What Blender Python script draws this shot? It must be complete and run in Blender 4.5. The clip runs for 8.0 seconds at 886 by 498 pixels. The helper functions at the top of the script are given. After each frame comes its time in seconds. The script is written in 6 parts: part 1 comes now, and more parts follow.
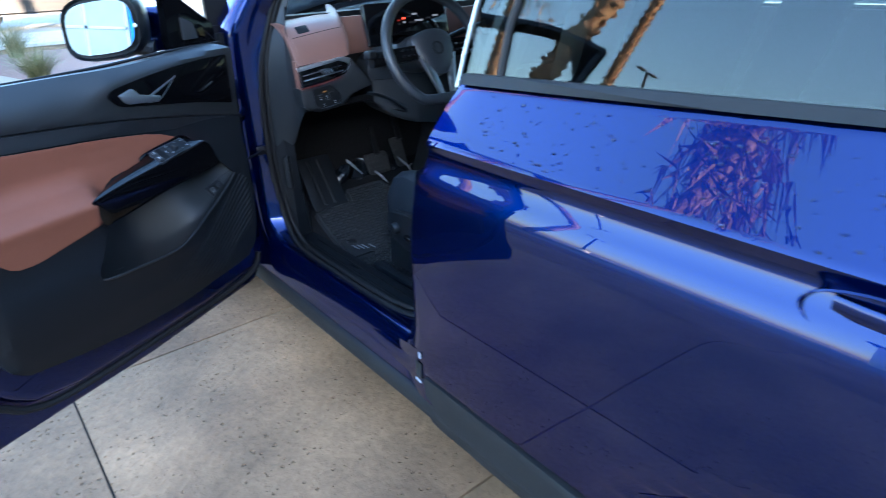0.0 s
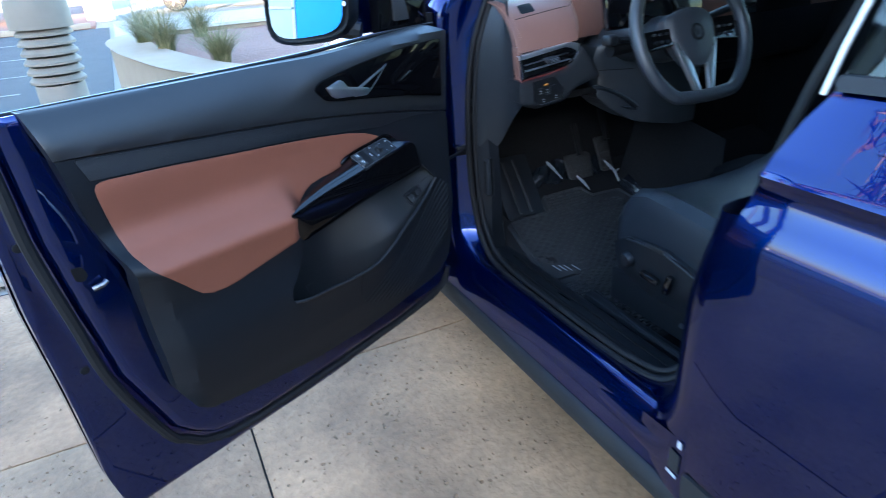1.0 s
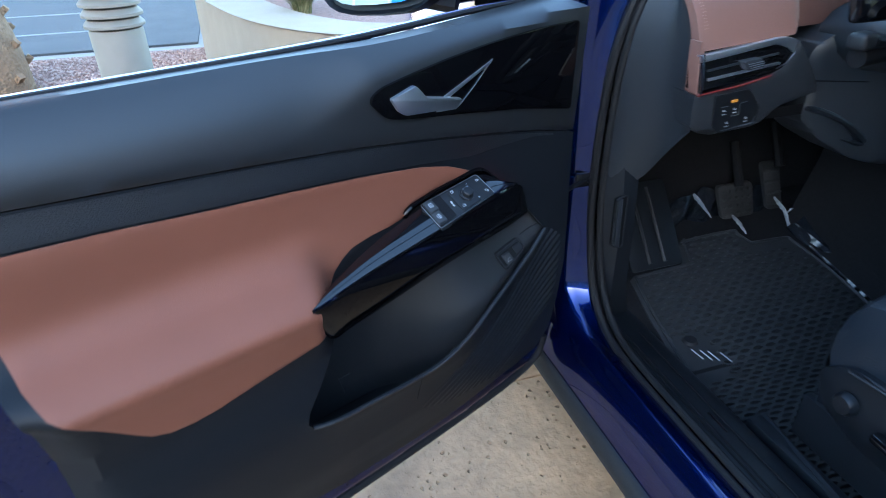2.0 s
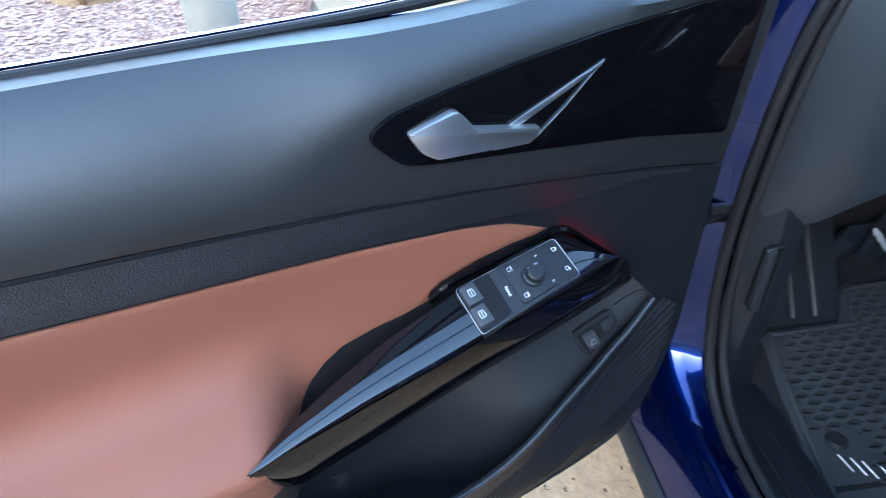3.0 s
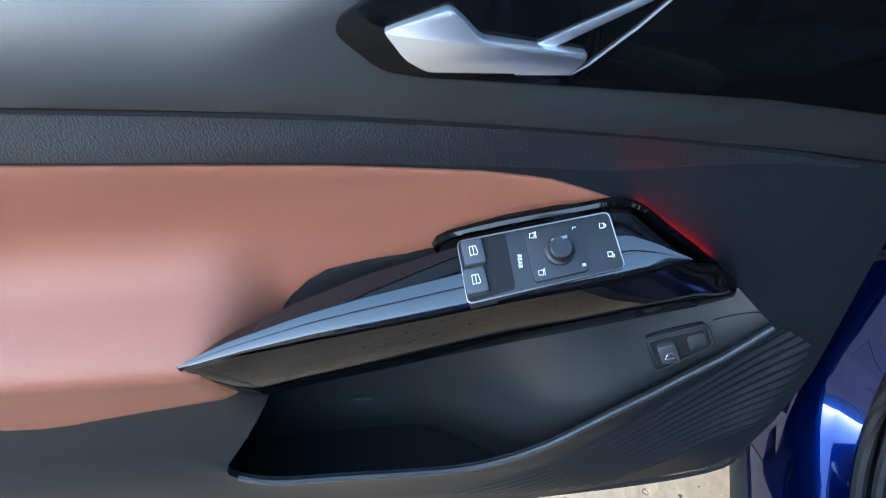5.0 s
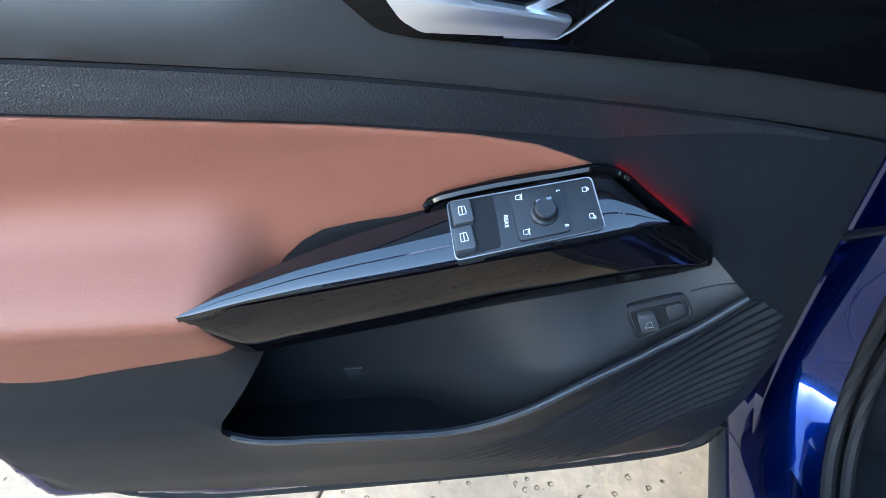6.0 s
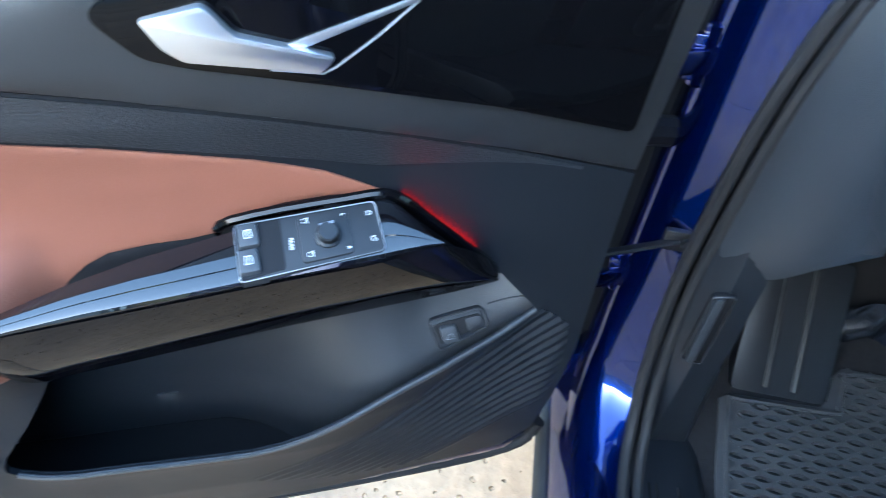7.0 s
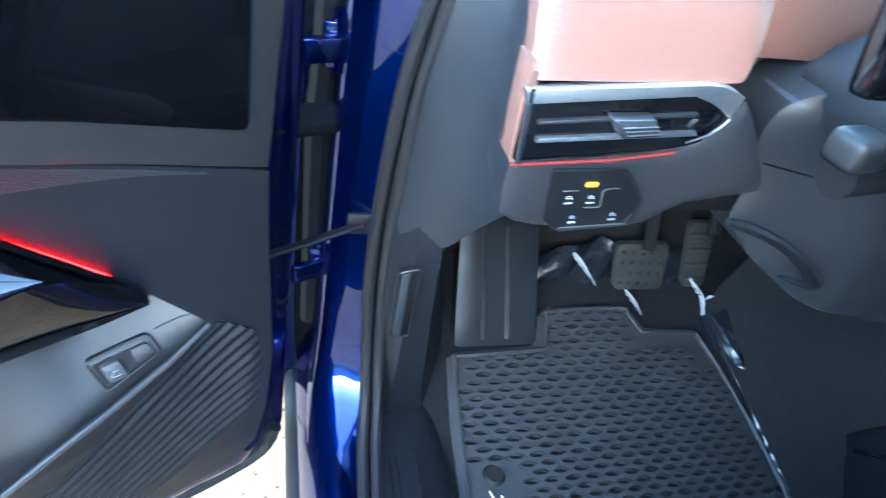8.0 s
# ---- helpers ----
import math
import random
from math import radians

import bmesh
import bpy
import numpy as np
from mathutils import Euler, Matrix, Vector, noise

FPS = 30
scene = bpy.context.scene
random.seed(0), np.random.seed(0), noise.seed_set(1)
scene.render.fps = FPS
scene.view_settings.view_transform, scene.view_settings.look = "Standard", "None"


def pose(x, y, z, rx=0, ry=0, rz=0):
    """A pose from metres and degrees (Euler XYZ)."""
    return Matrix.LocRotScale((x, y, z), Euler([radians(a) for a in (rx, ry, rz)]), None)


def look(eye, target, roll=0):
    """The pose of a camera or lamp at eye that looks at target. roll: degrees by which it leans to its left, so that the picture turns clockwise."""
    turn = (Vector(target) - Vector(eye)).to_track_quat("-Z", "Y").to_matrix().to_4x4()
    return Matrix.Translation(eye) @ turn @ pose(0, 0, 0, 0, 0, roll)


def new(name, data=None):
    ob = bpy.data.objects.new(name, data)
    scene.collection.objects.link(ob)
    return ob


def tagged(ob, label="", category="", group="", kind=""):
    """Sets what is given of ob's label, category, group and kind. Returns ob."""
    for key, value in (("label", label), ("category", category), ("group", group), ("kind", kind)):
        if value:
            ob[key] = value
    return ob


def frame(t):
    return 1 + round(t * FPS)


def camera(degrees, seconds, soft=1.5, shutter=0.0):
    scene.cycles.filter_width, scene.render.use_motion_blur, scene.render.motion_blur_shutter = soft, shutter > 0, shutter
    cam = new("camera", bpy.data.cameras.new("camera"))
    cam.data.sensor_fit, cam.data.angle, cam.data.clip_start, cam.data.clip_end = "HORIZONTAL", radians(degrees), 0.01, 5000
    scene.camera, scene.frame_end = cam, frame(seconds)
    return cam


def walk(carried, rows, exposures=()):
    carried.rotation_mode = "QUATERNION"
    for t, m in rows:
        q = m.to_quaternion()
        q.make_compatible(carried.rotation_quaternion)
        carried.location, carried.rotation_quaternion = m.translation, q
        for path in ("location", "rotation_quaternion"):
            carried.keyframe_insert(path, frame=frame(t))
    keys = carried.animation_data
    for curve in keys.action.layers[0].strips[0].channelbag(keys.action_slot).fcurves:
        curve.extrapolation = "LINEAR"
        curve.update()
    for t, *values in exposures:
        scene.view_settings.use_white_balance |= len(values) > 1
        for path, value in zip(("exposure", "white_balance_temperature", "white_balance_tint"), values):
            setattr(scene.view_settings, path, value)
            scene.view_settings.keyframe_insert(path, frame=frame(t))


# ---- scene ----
cam = camera(71.6, 8.0, soft=0.8, shutter=0.3)
PATH = [
    (0, (0.062, 0.026, 1.368), (1.185, 1.445, 0.515), -2.2),
    (0.5, (0.052, 0.226, 1.345), (0.969, 1.778, 0.478), -3.6),
    (1, (0.054, 0.456, 1.344), (0.814, 2.08, 0.458), -3.6),
    (1.5, (0.174, 0.717, 1.325), (0.75, 2.4, 0.411), -3.1),
    (1.7, (0.209, 0.824, 1.319), (0.75, 2.504, 0.379), -2.2),
    (2.8, (0.334, 1.306, 1.282), (0.706, 2.898, 0.13), 1.3),
    (3, (0.382, 1.334, 1.284), (0.575, 2.924, 0.087), -0.6),
    (3.5, (0.493, 1.366, 1.285), (0.28, 2.887, 0.005), -4.7),
    (4, (0.543, 1.395, 1.284), (0.098, 2.828, -0.038), -5.6),
    (4.5, (0.538, 1.416, 1.27), (0.049, 2.826, -0.061), -4.1),
    (5, (0.545, 1.427, 1.228), (0.036, 2.811, -0.123), -3.0),
    (5.2, (0.551, 1.417, 1.218), (0.031, 2.794, -0.135), -2.3),
    (6.3, (0.565, 1.391, 1.222), (0.114, 2.802, -0.122), -0.1),
    (6.5, (0.581, 1.39, 1.229), (0.172, 2.819, -0.11), 1.2),
    (7, (0.629, 1.398, 1.244), (0.516, 2.909, -0.061), 7.8),
    (7.5, (0.692, 1.408, 1.257), (0.906, 2.931, -0.021), 12.0),
    (8, (0.752, 1.417, 1.264), (1.3, 2.88, 0.015), 13.7),
]
EXPOSURES = [(0, 3.92, 5550, 9), (1.0, 3.92, 5620, 9), (1.5, 3.8, 5750, 9), (3.0, 4.78, 6150, 9), (5.0, 4.96, 6200, 7), (6.5, 5.06, 6050, 6), (7.5, 5.86, 5880, 4), (8, 6.1, 5830, 3)]
walk(cam, [(t, look(eye, target, roll)) for t, eye, target, roll in PATH], EXPOSURES)

# ---- world and sun: low evening sun behind an added unseen building, the car stands in its shade ----
SUN_EL, SUN_AZ = 9.0, 204.0          # degrees above the horizon; clockwise from +y
world = bpy.data.worlds.new("sky")
scene.world = world
world.use_nodes = True
wt = world.node_tree
sky = wt.nodes.new("ShaderNodeTexSky")
sky.sky_type, sky.sun_disc = "NISHITA", False
sky.sun_elevation, sky.sun_rotation = radians(SUN_EL), radians(SUN_AZ)
sky.air_density, sky.dust_density, sky.ozone_density = 1.0, 1.0, 1.9
wt.links.new(sky.outputs[0], wt.nodes["Background"].inputs[0])
wt.nodes["Background"].inputs[1].default_value = 0.15
sun_data = bpy.data.lights.new("sun", "SUN")
sun_data.energy, sun_data.angle, sun_data.color = 5.0, radians(0.6), (1.0, 0.72, 0.46)
sun_dir = Vector((math.sin(radians(SUN_AZ)) * math.cos(radians(SUN_EL)), math.cos(radians(SUN_AZ)) * math.cos(radians(SUN_EL)), math.sin(radians(SUN_EL))))
sun = new("sun", sun_data)
sun.matrix_world = look(sun_dir * 60, (0, 0, 0))

# ---- materials ----
def material(name, color, rough=0.5, metal=0.0, coat=0.0, vary=0.0, scale=8.0, bump=0.0, bump_scale=200.0, spec=0.5, island=0.0, rough_vary=0.0, sheen=0.0, coat_rough=0.03):
    """A surface with patchy colour at one scale and fine relief at another."""
    m = bpy.data.materials.new(name)
    m.use_nodes = True
    nt = m.node_tree
    p = nt.nodes["Principled BSDF"]
    p.inputs["Base Color"].default_value = (*color, 1)
    p.inputs["Roughness"].default_value, p.inputs["Metallic"].default_value = rough, metal
    p.inputs["Coat Weight"].default_value, p.inputs["Coat Roughness"].default_value = coat, coat_rough
    p.inputs["Specular IOR Level"].default_value = spec
    co = nt.nodes.new("ShaderNodeTexCoord")
    if vary or rough_vary:
        n = nt.nodes.new("ShaderNodeTexNoise")
        n.inputs["Scale"].default_value, n.inputs["Detail"].default_value = scale, 5
        nt.links.new(co.outputs["Object"], n.inputs["Vector"])
        if vary:
            mix = nt.nodes.new("ShaderNodeMix")
            mix.data_type = "RGBA"
            mix.inputs["A"].default_value = (*[c * (1 - vary) for c in color], 1)
            mix.inputs["B"].default_value = (*[min(1, c * (1 + vary)) for c in color], 1)
            nt.links.new(n.outputs["Fac"], mix.inputs["Factor"])
            nt.links.new(mix.outputs["Result"], p.inputs["Base Color"])
        if rough_vary:
            r = nt.nodes.new("ShaderNodeMapRange")
            r.inputs["To Min"].default_value, r.inputs["To Max"].default_value = max(0, rough - rough_vary), rough + rough_vary
            nt.links.new(n.outputs["Fac"], r.inputs["Value"])
            nt.links.new(r.outputs["Result"], p.inputs["Roughness"])
    if bump:
        v = nt.nodes.new("ShaderNodeTexVoronoi")
        v.inputs["Scale"].default_value = bump_scale
        nt.links.new(co.outputs["Object"], v.inputs["Vector"])
        n2 = nt.nodes.new("ShaderNodeTexNoise")
        n2.inputs["Scale"].default_value, n2.inputs["Detail"].default_value = bump_scale * 0.6, 3
        nt.links.new(co.outputs["Object"], n2.inputs["Vector"])
        add = nt.nodes.new("ShaderNodeMath")
        nt.links.new(v.outputs["Distance"], add.inputs[0])
        nt.links.new(n2.outputs["Fac"], add.inputs[1])
        b = nt.nodes.new("ShaderNodeBump")
        b.inputs["Strength"].default_value, b.inputs["Distance"].default_value = bump, 0.4 / bump_scale
        nt.links.new(add.outputs[0], b.inputs["Height"])
        nt.links.new(b.outputs[0], p.inputs["Normal"])
    return m


def glow(name, color, strength, base=(0.02, 0.02, 0.02)):
    m = material(name, base, 0.3)
    p = m.node_tree.nodes["Principled BSDF"]
    p.inputs["Emission Color"].default_value, p.inputs["Emission Strength"].default_value = (*color, 1), strength
    return m


def concrete(name, color, pit=1.0):
    """Tan textured concrete: broad stains, fine mottling, scattered pits."""
    m = material(name, color, 0.75)
    nt = m.node_tree
    p = nt.nodes["Principled BSDF"]
    co = nt.nodes.new("ShaderNodeTexCoord")
    big, fine = nt.nodes.new("ShaderNodeTexNoise"), nt.nodes.new("ShaderNodeTexNoise")
    big.inputs["Scale"].default_value, big.inputs["Detail"].default_value, big.inputs["Roughness"].default_value = 1.6, 6, 0.62
    fine.inputs["Scale"].default_value, fine.inputs["Detail"].default_value = 38, 6
    ramp = nt.nodes.new("ShaderNodeValToRGB")
    e = ramp.color_ramp.elements
    e[0].position, e[0].color = 0.40, (color[0] * 0.55, color[1] * 0.55, color[2] * 0.56, 1)
    e[1].position, e[1].color = 0.62, (*color, 1)
    e.new(0.8).color = (min(1, color[0] * 1.25), min(1, color[1] * 1.22), min(1, color[2] * 1.18), 1)
    mix = nt.nodes.new("ShaderNodeMix")
    mix.data_type, mix.blend_type = "RGBA", "OVERLAY"
    mix.inputs["Factor"].default_value = 0.35
    for n in (big, fine):
        nt.links.new(co.outputs["Object"], n.inputs["Vector"])
    nt.links.new(big.outputs["Fac"], ramp.inputs[0])
    nt.links.new(ramp.outputs[0], mix.inputs["A"])
    nt.links.new(fine.outputs["Fac"], mix.inputs["B"])
    # pits: sparse cells in clusters, with some of their shadow painted as darker colour
    vor = nt.nodes.new("ShaderNodeTexVoronoi")
    vor.inputs["Scale"].default_value = 46
    warp = nt.nodes.new("ShaderNodeTexNoise")
    warp.inputs["Scale"].default_value = 4.5
    wob = nt.nodes.new("ShaderNodeTexNoise")
    wob.inputs["Scale"].default_value = 70
    amount = nt.nodes.new("ShaderNodeVectorMath")
    amount.operation = "MULTIPLY_ADD"
    amount.inputs[1].default_value = (0.014, 0.014, 0.014)
    nt.links.new(co.outputs["Object"], wob.inputs["Vector"])
    nt.links.new(wob.outputs["Color"], amount.inputs[0])
    nt.links.new(co.outputs["Object"], amount.inputs[2])
    nt.links.new(amount.outputs[0], vor.inputs["Vector"])
    nt.links.new(co.outputs["Object"], warp.inputs["Vector"])
    size = nt.nodes.new("ShaderNodeMapRange")
    size.inputs["From Min"].default_value, size.inputs["From Max"].default_value = 0.30, 0.52
    size.inputs["To Min"].default_value, size.inputs["To Max"].default_value = 0.0, 0.29 * pit
    nt.links.new(warp.outputs["Fac"], size.inputs["Value"])
    sep = nt.nodes.new("ShaderNodeSeparateColor")
    nt.links.new(vor.outputs["Color"], sep.inputs[0])
    mul = nt.nodes.new("ShaderNodeMath")
    mul.operation = "MULTIPLY"
    nt.links.new(size.outputs[0], mul.inputs[0])
    nt.links.new(sep.outputs[0], mul.inputs[1])
    less = nt.nodes.new("ShaderNodeMapRange")
    less.interpolation_type = "SMOOTHSTEP"
    sub = nt.nodes.new("ShaderNodeMath")
    sub.operation = "SUBTRACT"
    nt.links.new(vor.outputs["Distance"], sub.inputs[0])
    nt.links.new(mul.outputs[0], sub.inputs[1])
    less.inputs["From Min"].default_value, less.inputs["From Max"].default_value = -0.10, 0.03
    nt.links.new(sub.outputs[0], less.inputs["Value"])
    pits = nt.nodes.new("ShaderNodeMix")
    pits.data_type = "RGBA"
    pits.inputs["A"].default_value = (color[0] * 0.84, color[1] * 0.81, color[2] * 0.78, 1)
    nt.links.new(less.outputs[0], pits.inputs["Factor"])
    nt.links.new(mix.outputs["Result"], pits.inputs["B"])
    nt.links.new(pits.outputs["Result"], p.inputs["Base Color"])
    hi = nt.nodes.new("ShaderNodeMath")
    hi.operation = "MULTIPLY_ADD"
    hi.inputs[1].default_value = 0.2
    nt.links.new(fine.outputs["Fac"], hi.inputs[0])
    nt.links.new(less.outputs[0], hi.inputs[2])
    b = nt.nodes.new("ShaderNodeBump")
    b.inputs["Strength"].default_value, b.inputs["Distance"].default_value = 1.0, 0.03
    nt.links.new(hi.outputs[0], b.inputs["Height"])
    nt.links.new(b.outputs[0], p.inputs["Normal"])
    return m


def glass(name, tint, rough=0.0):
    m = material(name, tint, rough)
    p = m.node_tree.nodes["Principled BSDF"]
    p.inputs["Transmission Weight"].default_value, p.inputs["IOR"].default_value = 1.0, 1.45
    return m


PAINT = material("blue_metallic_paint", (0.0009, 0.0115, 0.100), 0.24, 0.9, 1.0, vary=0.08, scale=900, coat_rough=0.008)
PAINT.node_tree.nodes["Principled BSDF"].inputs["Specular Tint"].default_value = (0.03, 0.12, 0.6, 1)
PAINT.node_tree.nodes["Principled BSDF"].inputs["Coat IOR"].default_value = 1.5
SOFT = material("grained_charcoal_plastic", (0.0125, 0.0138, 0.016), 0.40, vary=0.15, scale=12, bump=0.3, bump_scale=1100, rough_vary=0.05, spec=0.6)
UPPERM = material("soft_grey_upper_pad", (0.009, 0.0098, 0.011), 0.46, vary=0.15, scale=9, bump=0.22, bump_scale=1100, rough_vary=0.05, spec=0.62)
DASHG = material("grey_dash_plastic", (0.017, 0.0195, 0.023), 0.42, vary=0.12, scale=9, bump=0.3, bump_scale=1000, rough_vary=0.05, spec=0.6)
PLAST = material("smooth_charcoal_plastic", (0.0065, 0.008, 0.0105), 0.42, vary=0.15, scale=14, bump=0.18, bump_scale=1500, rough_vary=0.06, spec=0.36)
GRAIN = material("leather_grain_black", (0.0085, 0.010, 0.0125), 0.40, vary=0.2, scale=20, bump=0.8, bump_scale=700, spec=0.55)
BROWN = material("cognac_leatherette", (0.200, 0.075, 0.047), 0.42, vary=0.1, scale=9, bump=0.25, bump_scale=900, rough_vary=0.05, spec=0.16)
DASH_LEATHER = material("cognac_dash_leatherette", (0.185, 0.090, 0.067), 0.37, vary=0.1, scale=9, bump=0.3, bump_scale=650, rough_vary=0.05, spec=0.75)
GLOSS = material("piano_black", (0.003, 0.003, 0.004), 0.05, coat=1.0, vary=0.3, scale=6, rough_vary=0.03, coat_rough=0.012)
GLOSS.node_tree.nodes["Principled BSDF"].inputs["Coat IOR"].default_value = 1.6
GLOSS.node_tree.nodes["Principled BSDF"].inputs["Specular IOR Level"].default_value = 0.0
BEZEL_BLACK = material("satin_piano_black", (0.002, 0.002, 0.0025), 0.08, coat=0.4, vary=0.3, scale=6, rough_vary=0.03, spec=0.0)
GRIP_GLOSS = material("dark_gloss_grip", (0.003, 0.003, 0.004), 0.06, coat=0.6, vary=0.3, scale=6, spec=0.0, coat_rough=0.015)
LOWERM = material("charcoal_lower_panel", (0.0065, 0.008, 0.0105), 0.5, vary=0.15, scale=14, bump=0.18, bump_scale=1500, rough_vary=0.06, spec=0.22)
WHEELM = material("black_wheel_leather", (0.023, 0.026, 0.032), 0.4, vary=0.2, scale=20, bump=0.4, bump_scale=700, spec=0.7)
SILVER = material("satin_silver", (0.72, 0.74, 0.77), 0.36, 1.0, vary=0.05, scale=30, rough_vary=0.04)
CHROME = material("chrome", (0.8, 0.82, 0.85), 0.12, 1.0, vary=0.04, scale=20)
RUBBER = material("black_rubber", (0.009, 0.009, 0.010), 0.65, vary=0.2, scale=25, bump=0.2, bump_scale=500, spec=0.25)
CLAD = material("grey_cladding_plastic", (0.021, 0.022, 0.024), 0.65, vary=0.15, scale=10, bump=0.4, bump_scale=900, spec=0.3)
# near-black plastic; in hollows and recesses its colour stands in for shade
DARK = material("dark_plastic_recess_shade", (0.006, 0.006, 0.007), 0.6, vary=0.2, scale=15, spec=0.15)
SEATM = material("black_seat_leatherette", (0.012, 0.0155, 0.021), 0.36, vary=0.15, scale=14, bump=0.45, bump_scale=520)
CARPET = material("black_carpet", (0.010, 0.010, 0.011), 0.95, vary=0.4, scale=120, bump=0.8, bump_scale=900, spec=0.1)
MATM = material("rubber_mat", (0.022, 0.023, 0.025), 0.55, vary=0.3, scale=18, bump=0.3, bump_scale=400, spec=0.35)
METAL = material("bare_metal", (0.2, 0.2, 0.21), 0.4, 1.0, vary=0.3, scale=40)
DARK_METAL = material("phosphated_steel", (0.05, 0.05, 0.052), 0.4, 0.9, vary=0.3, scale=40)
WHITE_INK = material("white_print", (0.7, 0.71, 0.73), 0.5)
DIM_INK = material("grey_print", (0.22, 0.225, 0.235), 0.5)
PANEL_BLACK = material("black_touch_panel", (0.0065, 0.0075, 0.009), 0.35, vary=0.1, scale=30, spec=0.4)
# pale on purpose: the unseen lining reflects extra light into the cabin
LINING = material("pale_bounce_lining", (0.42, 0.42, 0.43), 0.95, vary=0.08, scale=40, bump=0.3, bump_scale=800, spec=0.1)
PALE_INK = material("pale_print", (0.30, 0.31, 0.325), 0.5)
KEY_PALE = material("pale_switch_plastic", (0.07, 0.073, 0.078), 0.4, vary=0.1, scale=60, bump=0.2, bump_scale=1500, spec=0.35)
KEY_MID = material("mid_grey_switch_plastic", (0.026, 0.028, 0.031), 0.42, vary=0.1, scale=60, bump=0.2, bump_scale=1500, spec=0.35)
KEY = material("grey_switch_plastic", (0.011, 0.012, 0.014), 0.45, vary=0.1, scale=60, bump=0.2, bump_scale=1500, spec=0.3)
THREAD = material("pale_thread", (0.36, 0.24, 0.2), 0.7)
STICKER = material("white_sticker", (0.5, 0.51, 0.53), 0.45, vary=0.05, scale=60)
RED_DIM = glow("red_vent_light", (1.0, 0.02, 0.012), 0.009)
RED_GLOW = glow("red_ambient_light", (1.0, 0.0012, 0.0016), 1.7)
AMBER = glow("amber_lamp", (1.0, 0.42, 0.03), 0.035)
ICON = glow("backlit_icon", (0.9, 0.92, 1.0), 0.02)
RED_ICON = glow("red_telltale", (1.0, 0.05, 0.02), 0.25)
# pale metallic colour that paints the glints of clear film
FILM_WRAP = material("bright_film_glint", (0.75, 0.77, 0.8), 0.12, 0.6, vary=0.2, scale=60, bump=0.8, bump_scale=90)
TINT = glass("tinted_glass", (0.25, 0.28, 0.27))
TINT.node_tree.nodes["Principled BSDF"].inputs["IOR"].default_value = 1.55
CLEAR = glass("clear_glass", (0.92, 0.95, 0.94))
MIRROR = material("mirror_glass", (0.86, 0.88, 0.88), 0.01, 1.0)
PAD = concrete("tan_pitted_concrete", (0.42, 0.246, 0.130))
JOINT = material("joint_filler", (0.03, 0.026, 0.024), 0.9, vary=0.3, scale=30)
KERB = material("pale_concrete", (0.33, 0.265, 0.195), 0.85, vary=0.12, scale=7, bump=0.5, bump_scale=120)
ASPHALT = material("asphalt", (0.055, 0.056, 0.06), 0.85, vary=0.3, scale=2.5, bump=0.8, bump_scale=120)
LINE = material("road_paint", (0.2, 0.2, 0.2), 0.7, vary=0.4, scale=5)
SOIL = material("red_gravel_bed", (0.24, 0.135, 0.105), 0.95, vary=0.4, scale=40, bump=1.0, bump_scale=60)
BOLL = material("bollard_coating", (0.19, 0.165, 0.13), 0.6, vary=0.1, scale=15, bump=0.3, bump_scale=300)
PALE_WALL = material("white_render", (0.78, 0.77, 0.74), 0.8, vary=0.06, scale=3)
BLUE_SIGN = material("blue_fascia_panel", (0.03, 0.3, 0.75), 0.45, vary=0.05, scale=4)
# wall of the unseen building, its shaded look put in as a dark colour
FACADE = material("painted_shade_facade", (0.14, 0.13, 0.125), 0.8, vary=0.1, scale=3)
WINDOW = material("dark_window_glass", (0.03, 0.035, 0.04), 0.06, 0.0, vary=0.15, scale=1.5)
# opaque pale colour standing in for bright interiors and sky reflections
SHOP_GLASS = material("painted_bright_shop_glass", (0.5, 0.53, 0.52), 0.12, vary=0.25, scale=0.8)
TYRE = material("tyre_rubber", (0.018, 0.018, 0.018), 0.8, vary=0.2, scale=30)


def pebble_material():
    m = material("pink_gravel_stone", (0.5, 0.36, 0.32), 0.85, bump=0.4, bump_scale=150)
    nt = m.node_tree
    g, ramp = nt.nodes.new("ShaderNodeNewGeometry"), nt.nodes.new("ShaderNodeValToRGB")
    e = ramp.color_ramp.elements
    e[0].color, e[1].color = (0.27, 0.16, 0.125, 1), (0.48, 0.35, 0.29, 1)
    e.new(0.5).color = (0.38, 0.245, 0.195, 1)
    nt.links.new(g.outputs["Random Per Island"], ramp.inputs[0])
    nt.links.new(ramp.outputs[0], nt.nodes["Principled BSDF"].inputs["Base Color"])
    return m


def blade_material():
    m = material("dry_grass_blade", (0.2, 0.22, 0.07), 0.7)
    nt = m.node_tree
    g, ramp = nt.nodes.new("ShaderNodeNewGeometry"), nt.nodes.new("ShaderNodeValToRGB")
    e = ramp.color_ramp.elements
    e[0].color, e[1].color = (0.08, 0.10, 0.03, 1), (0.34, 0.28, 0.15, 1)
    e.new(0.55).color = (0.18, 0.18, 0.075, 1)
    nt.links.new(g.outputs["Random Per Island"], ramp.inputs[0])
    nt.links.new(ramp.outputs[0], nt.nodes["Principled BSDF"].inputs["Base Color"])
    return m


PEBBLE, BLADE = pebble_material(), blade_material()
PEDAL = material("worn_pedal_rubber", (0.018, 0.0175, 0.017), 0.6, vary=0.3, scale=40, bump=0.5, bump_scale=200)
BARK = material("palm_bark", (0.24, 0.15, 0.085), 0.9, vary=0.35, scale=20, bump=1.0, bump_scale=45)
FROND = material("palm_frond", (0.3, 0.18, 0.07), 0.6, vary=0.3, scale=5)

# ---- building helpers ----
ORIGIN = {}


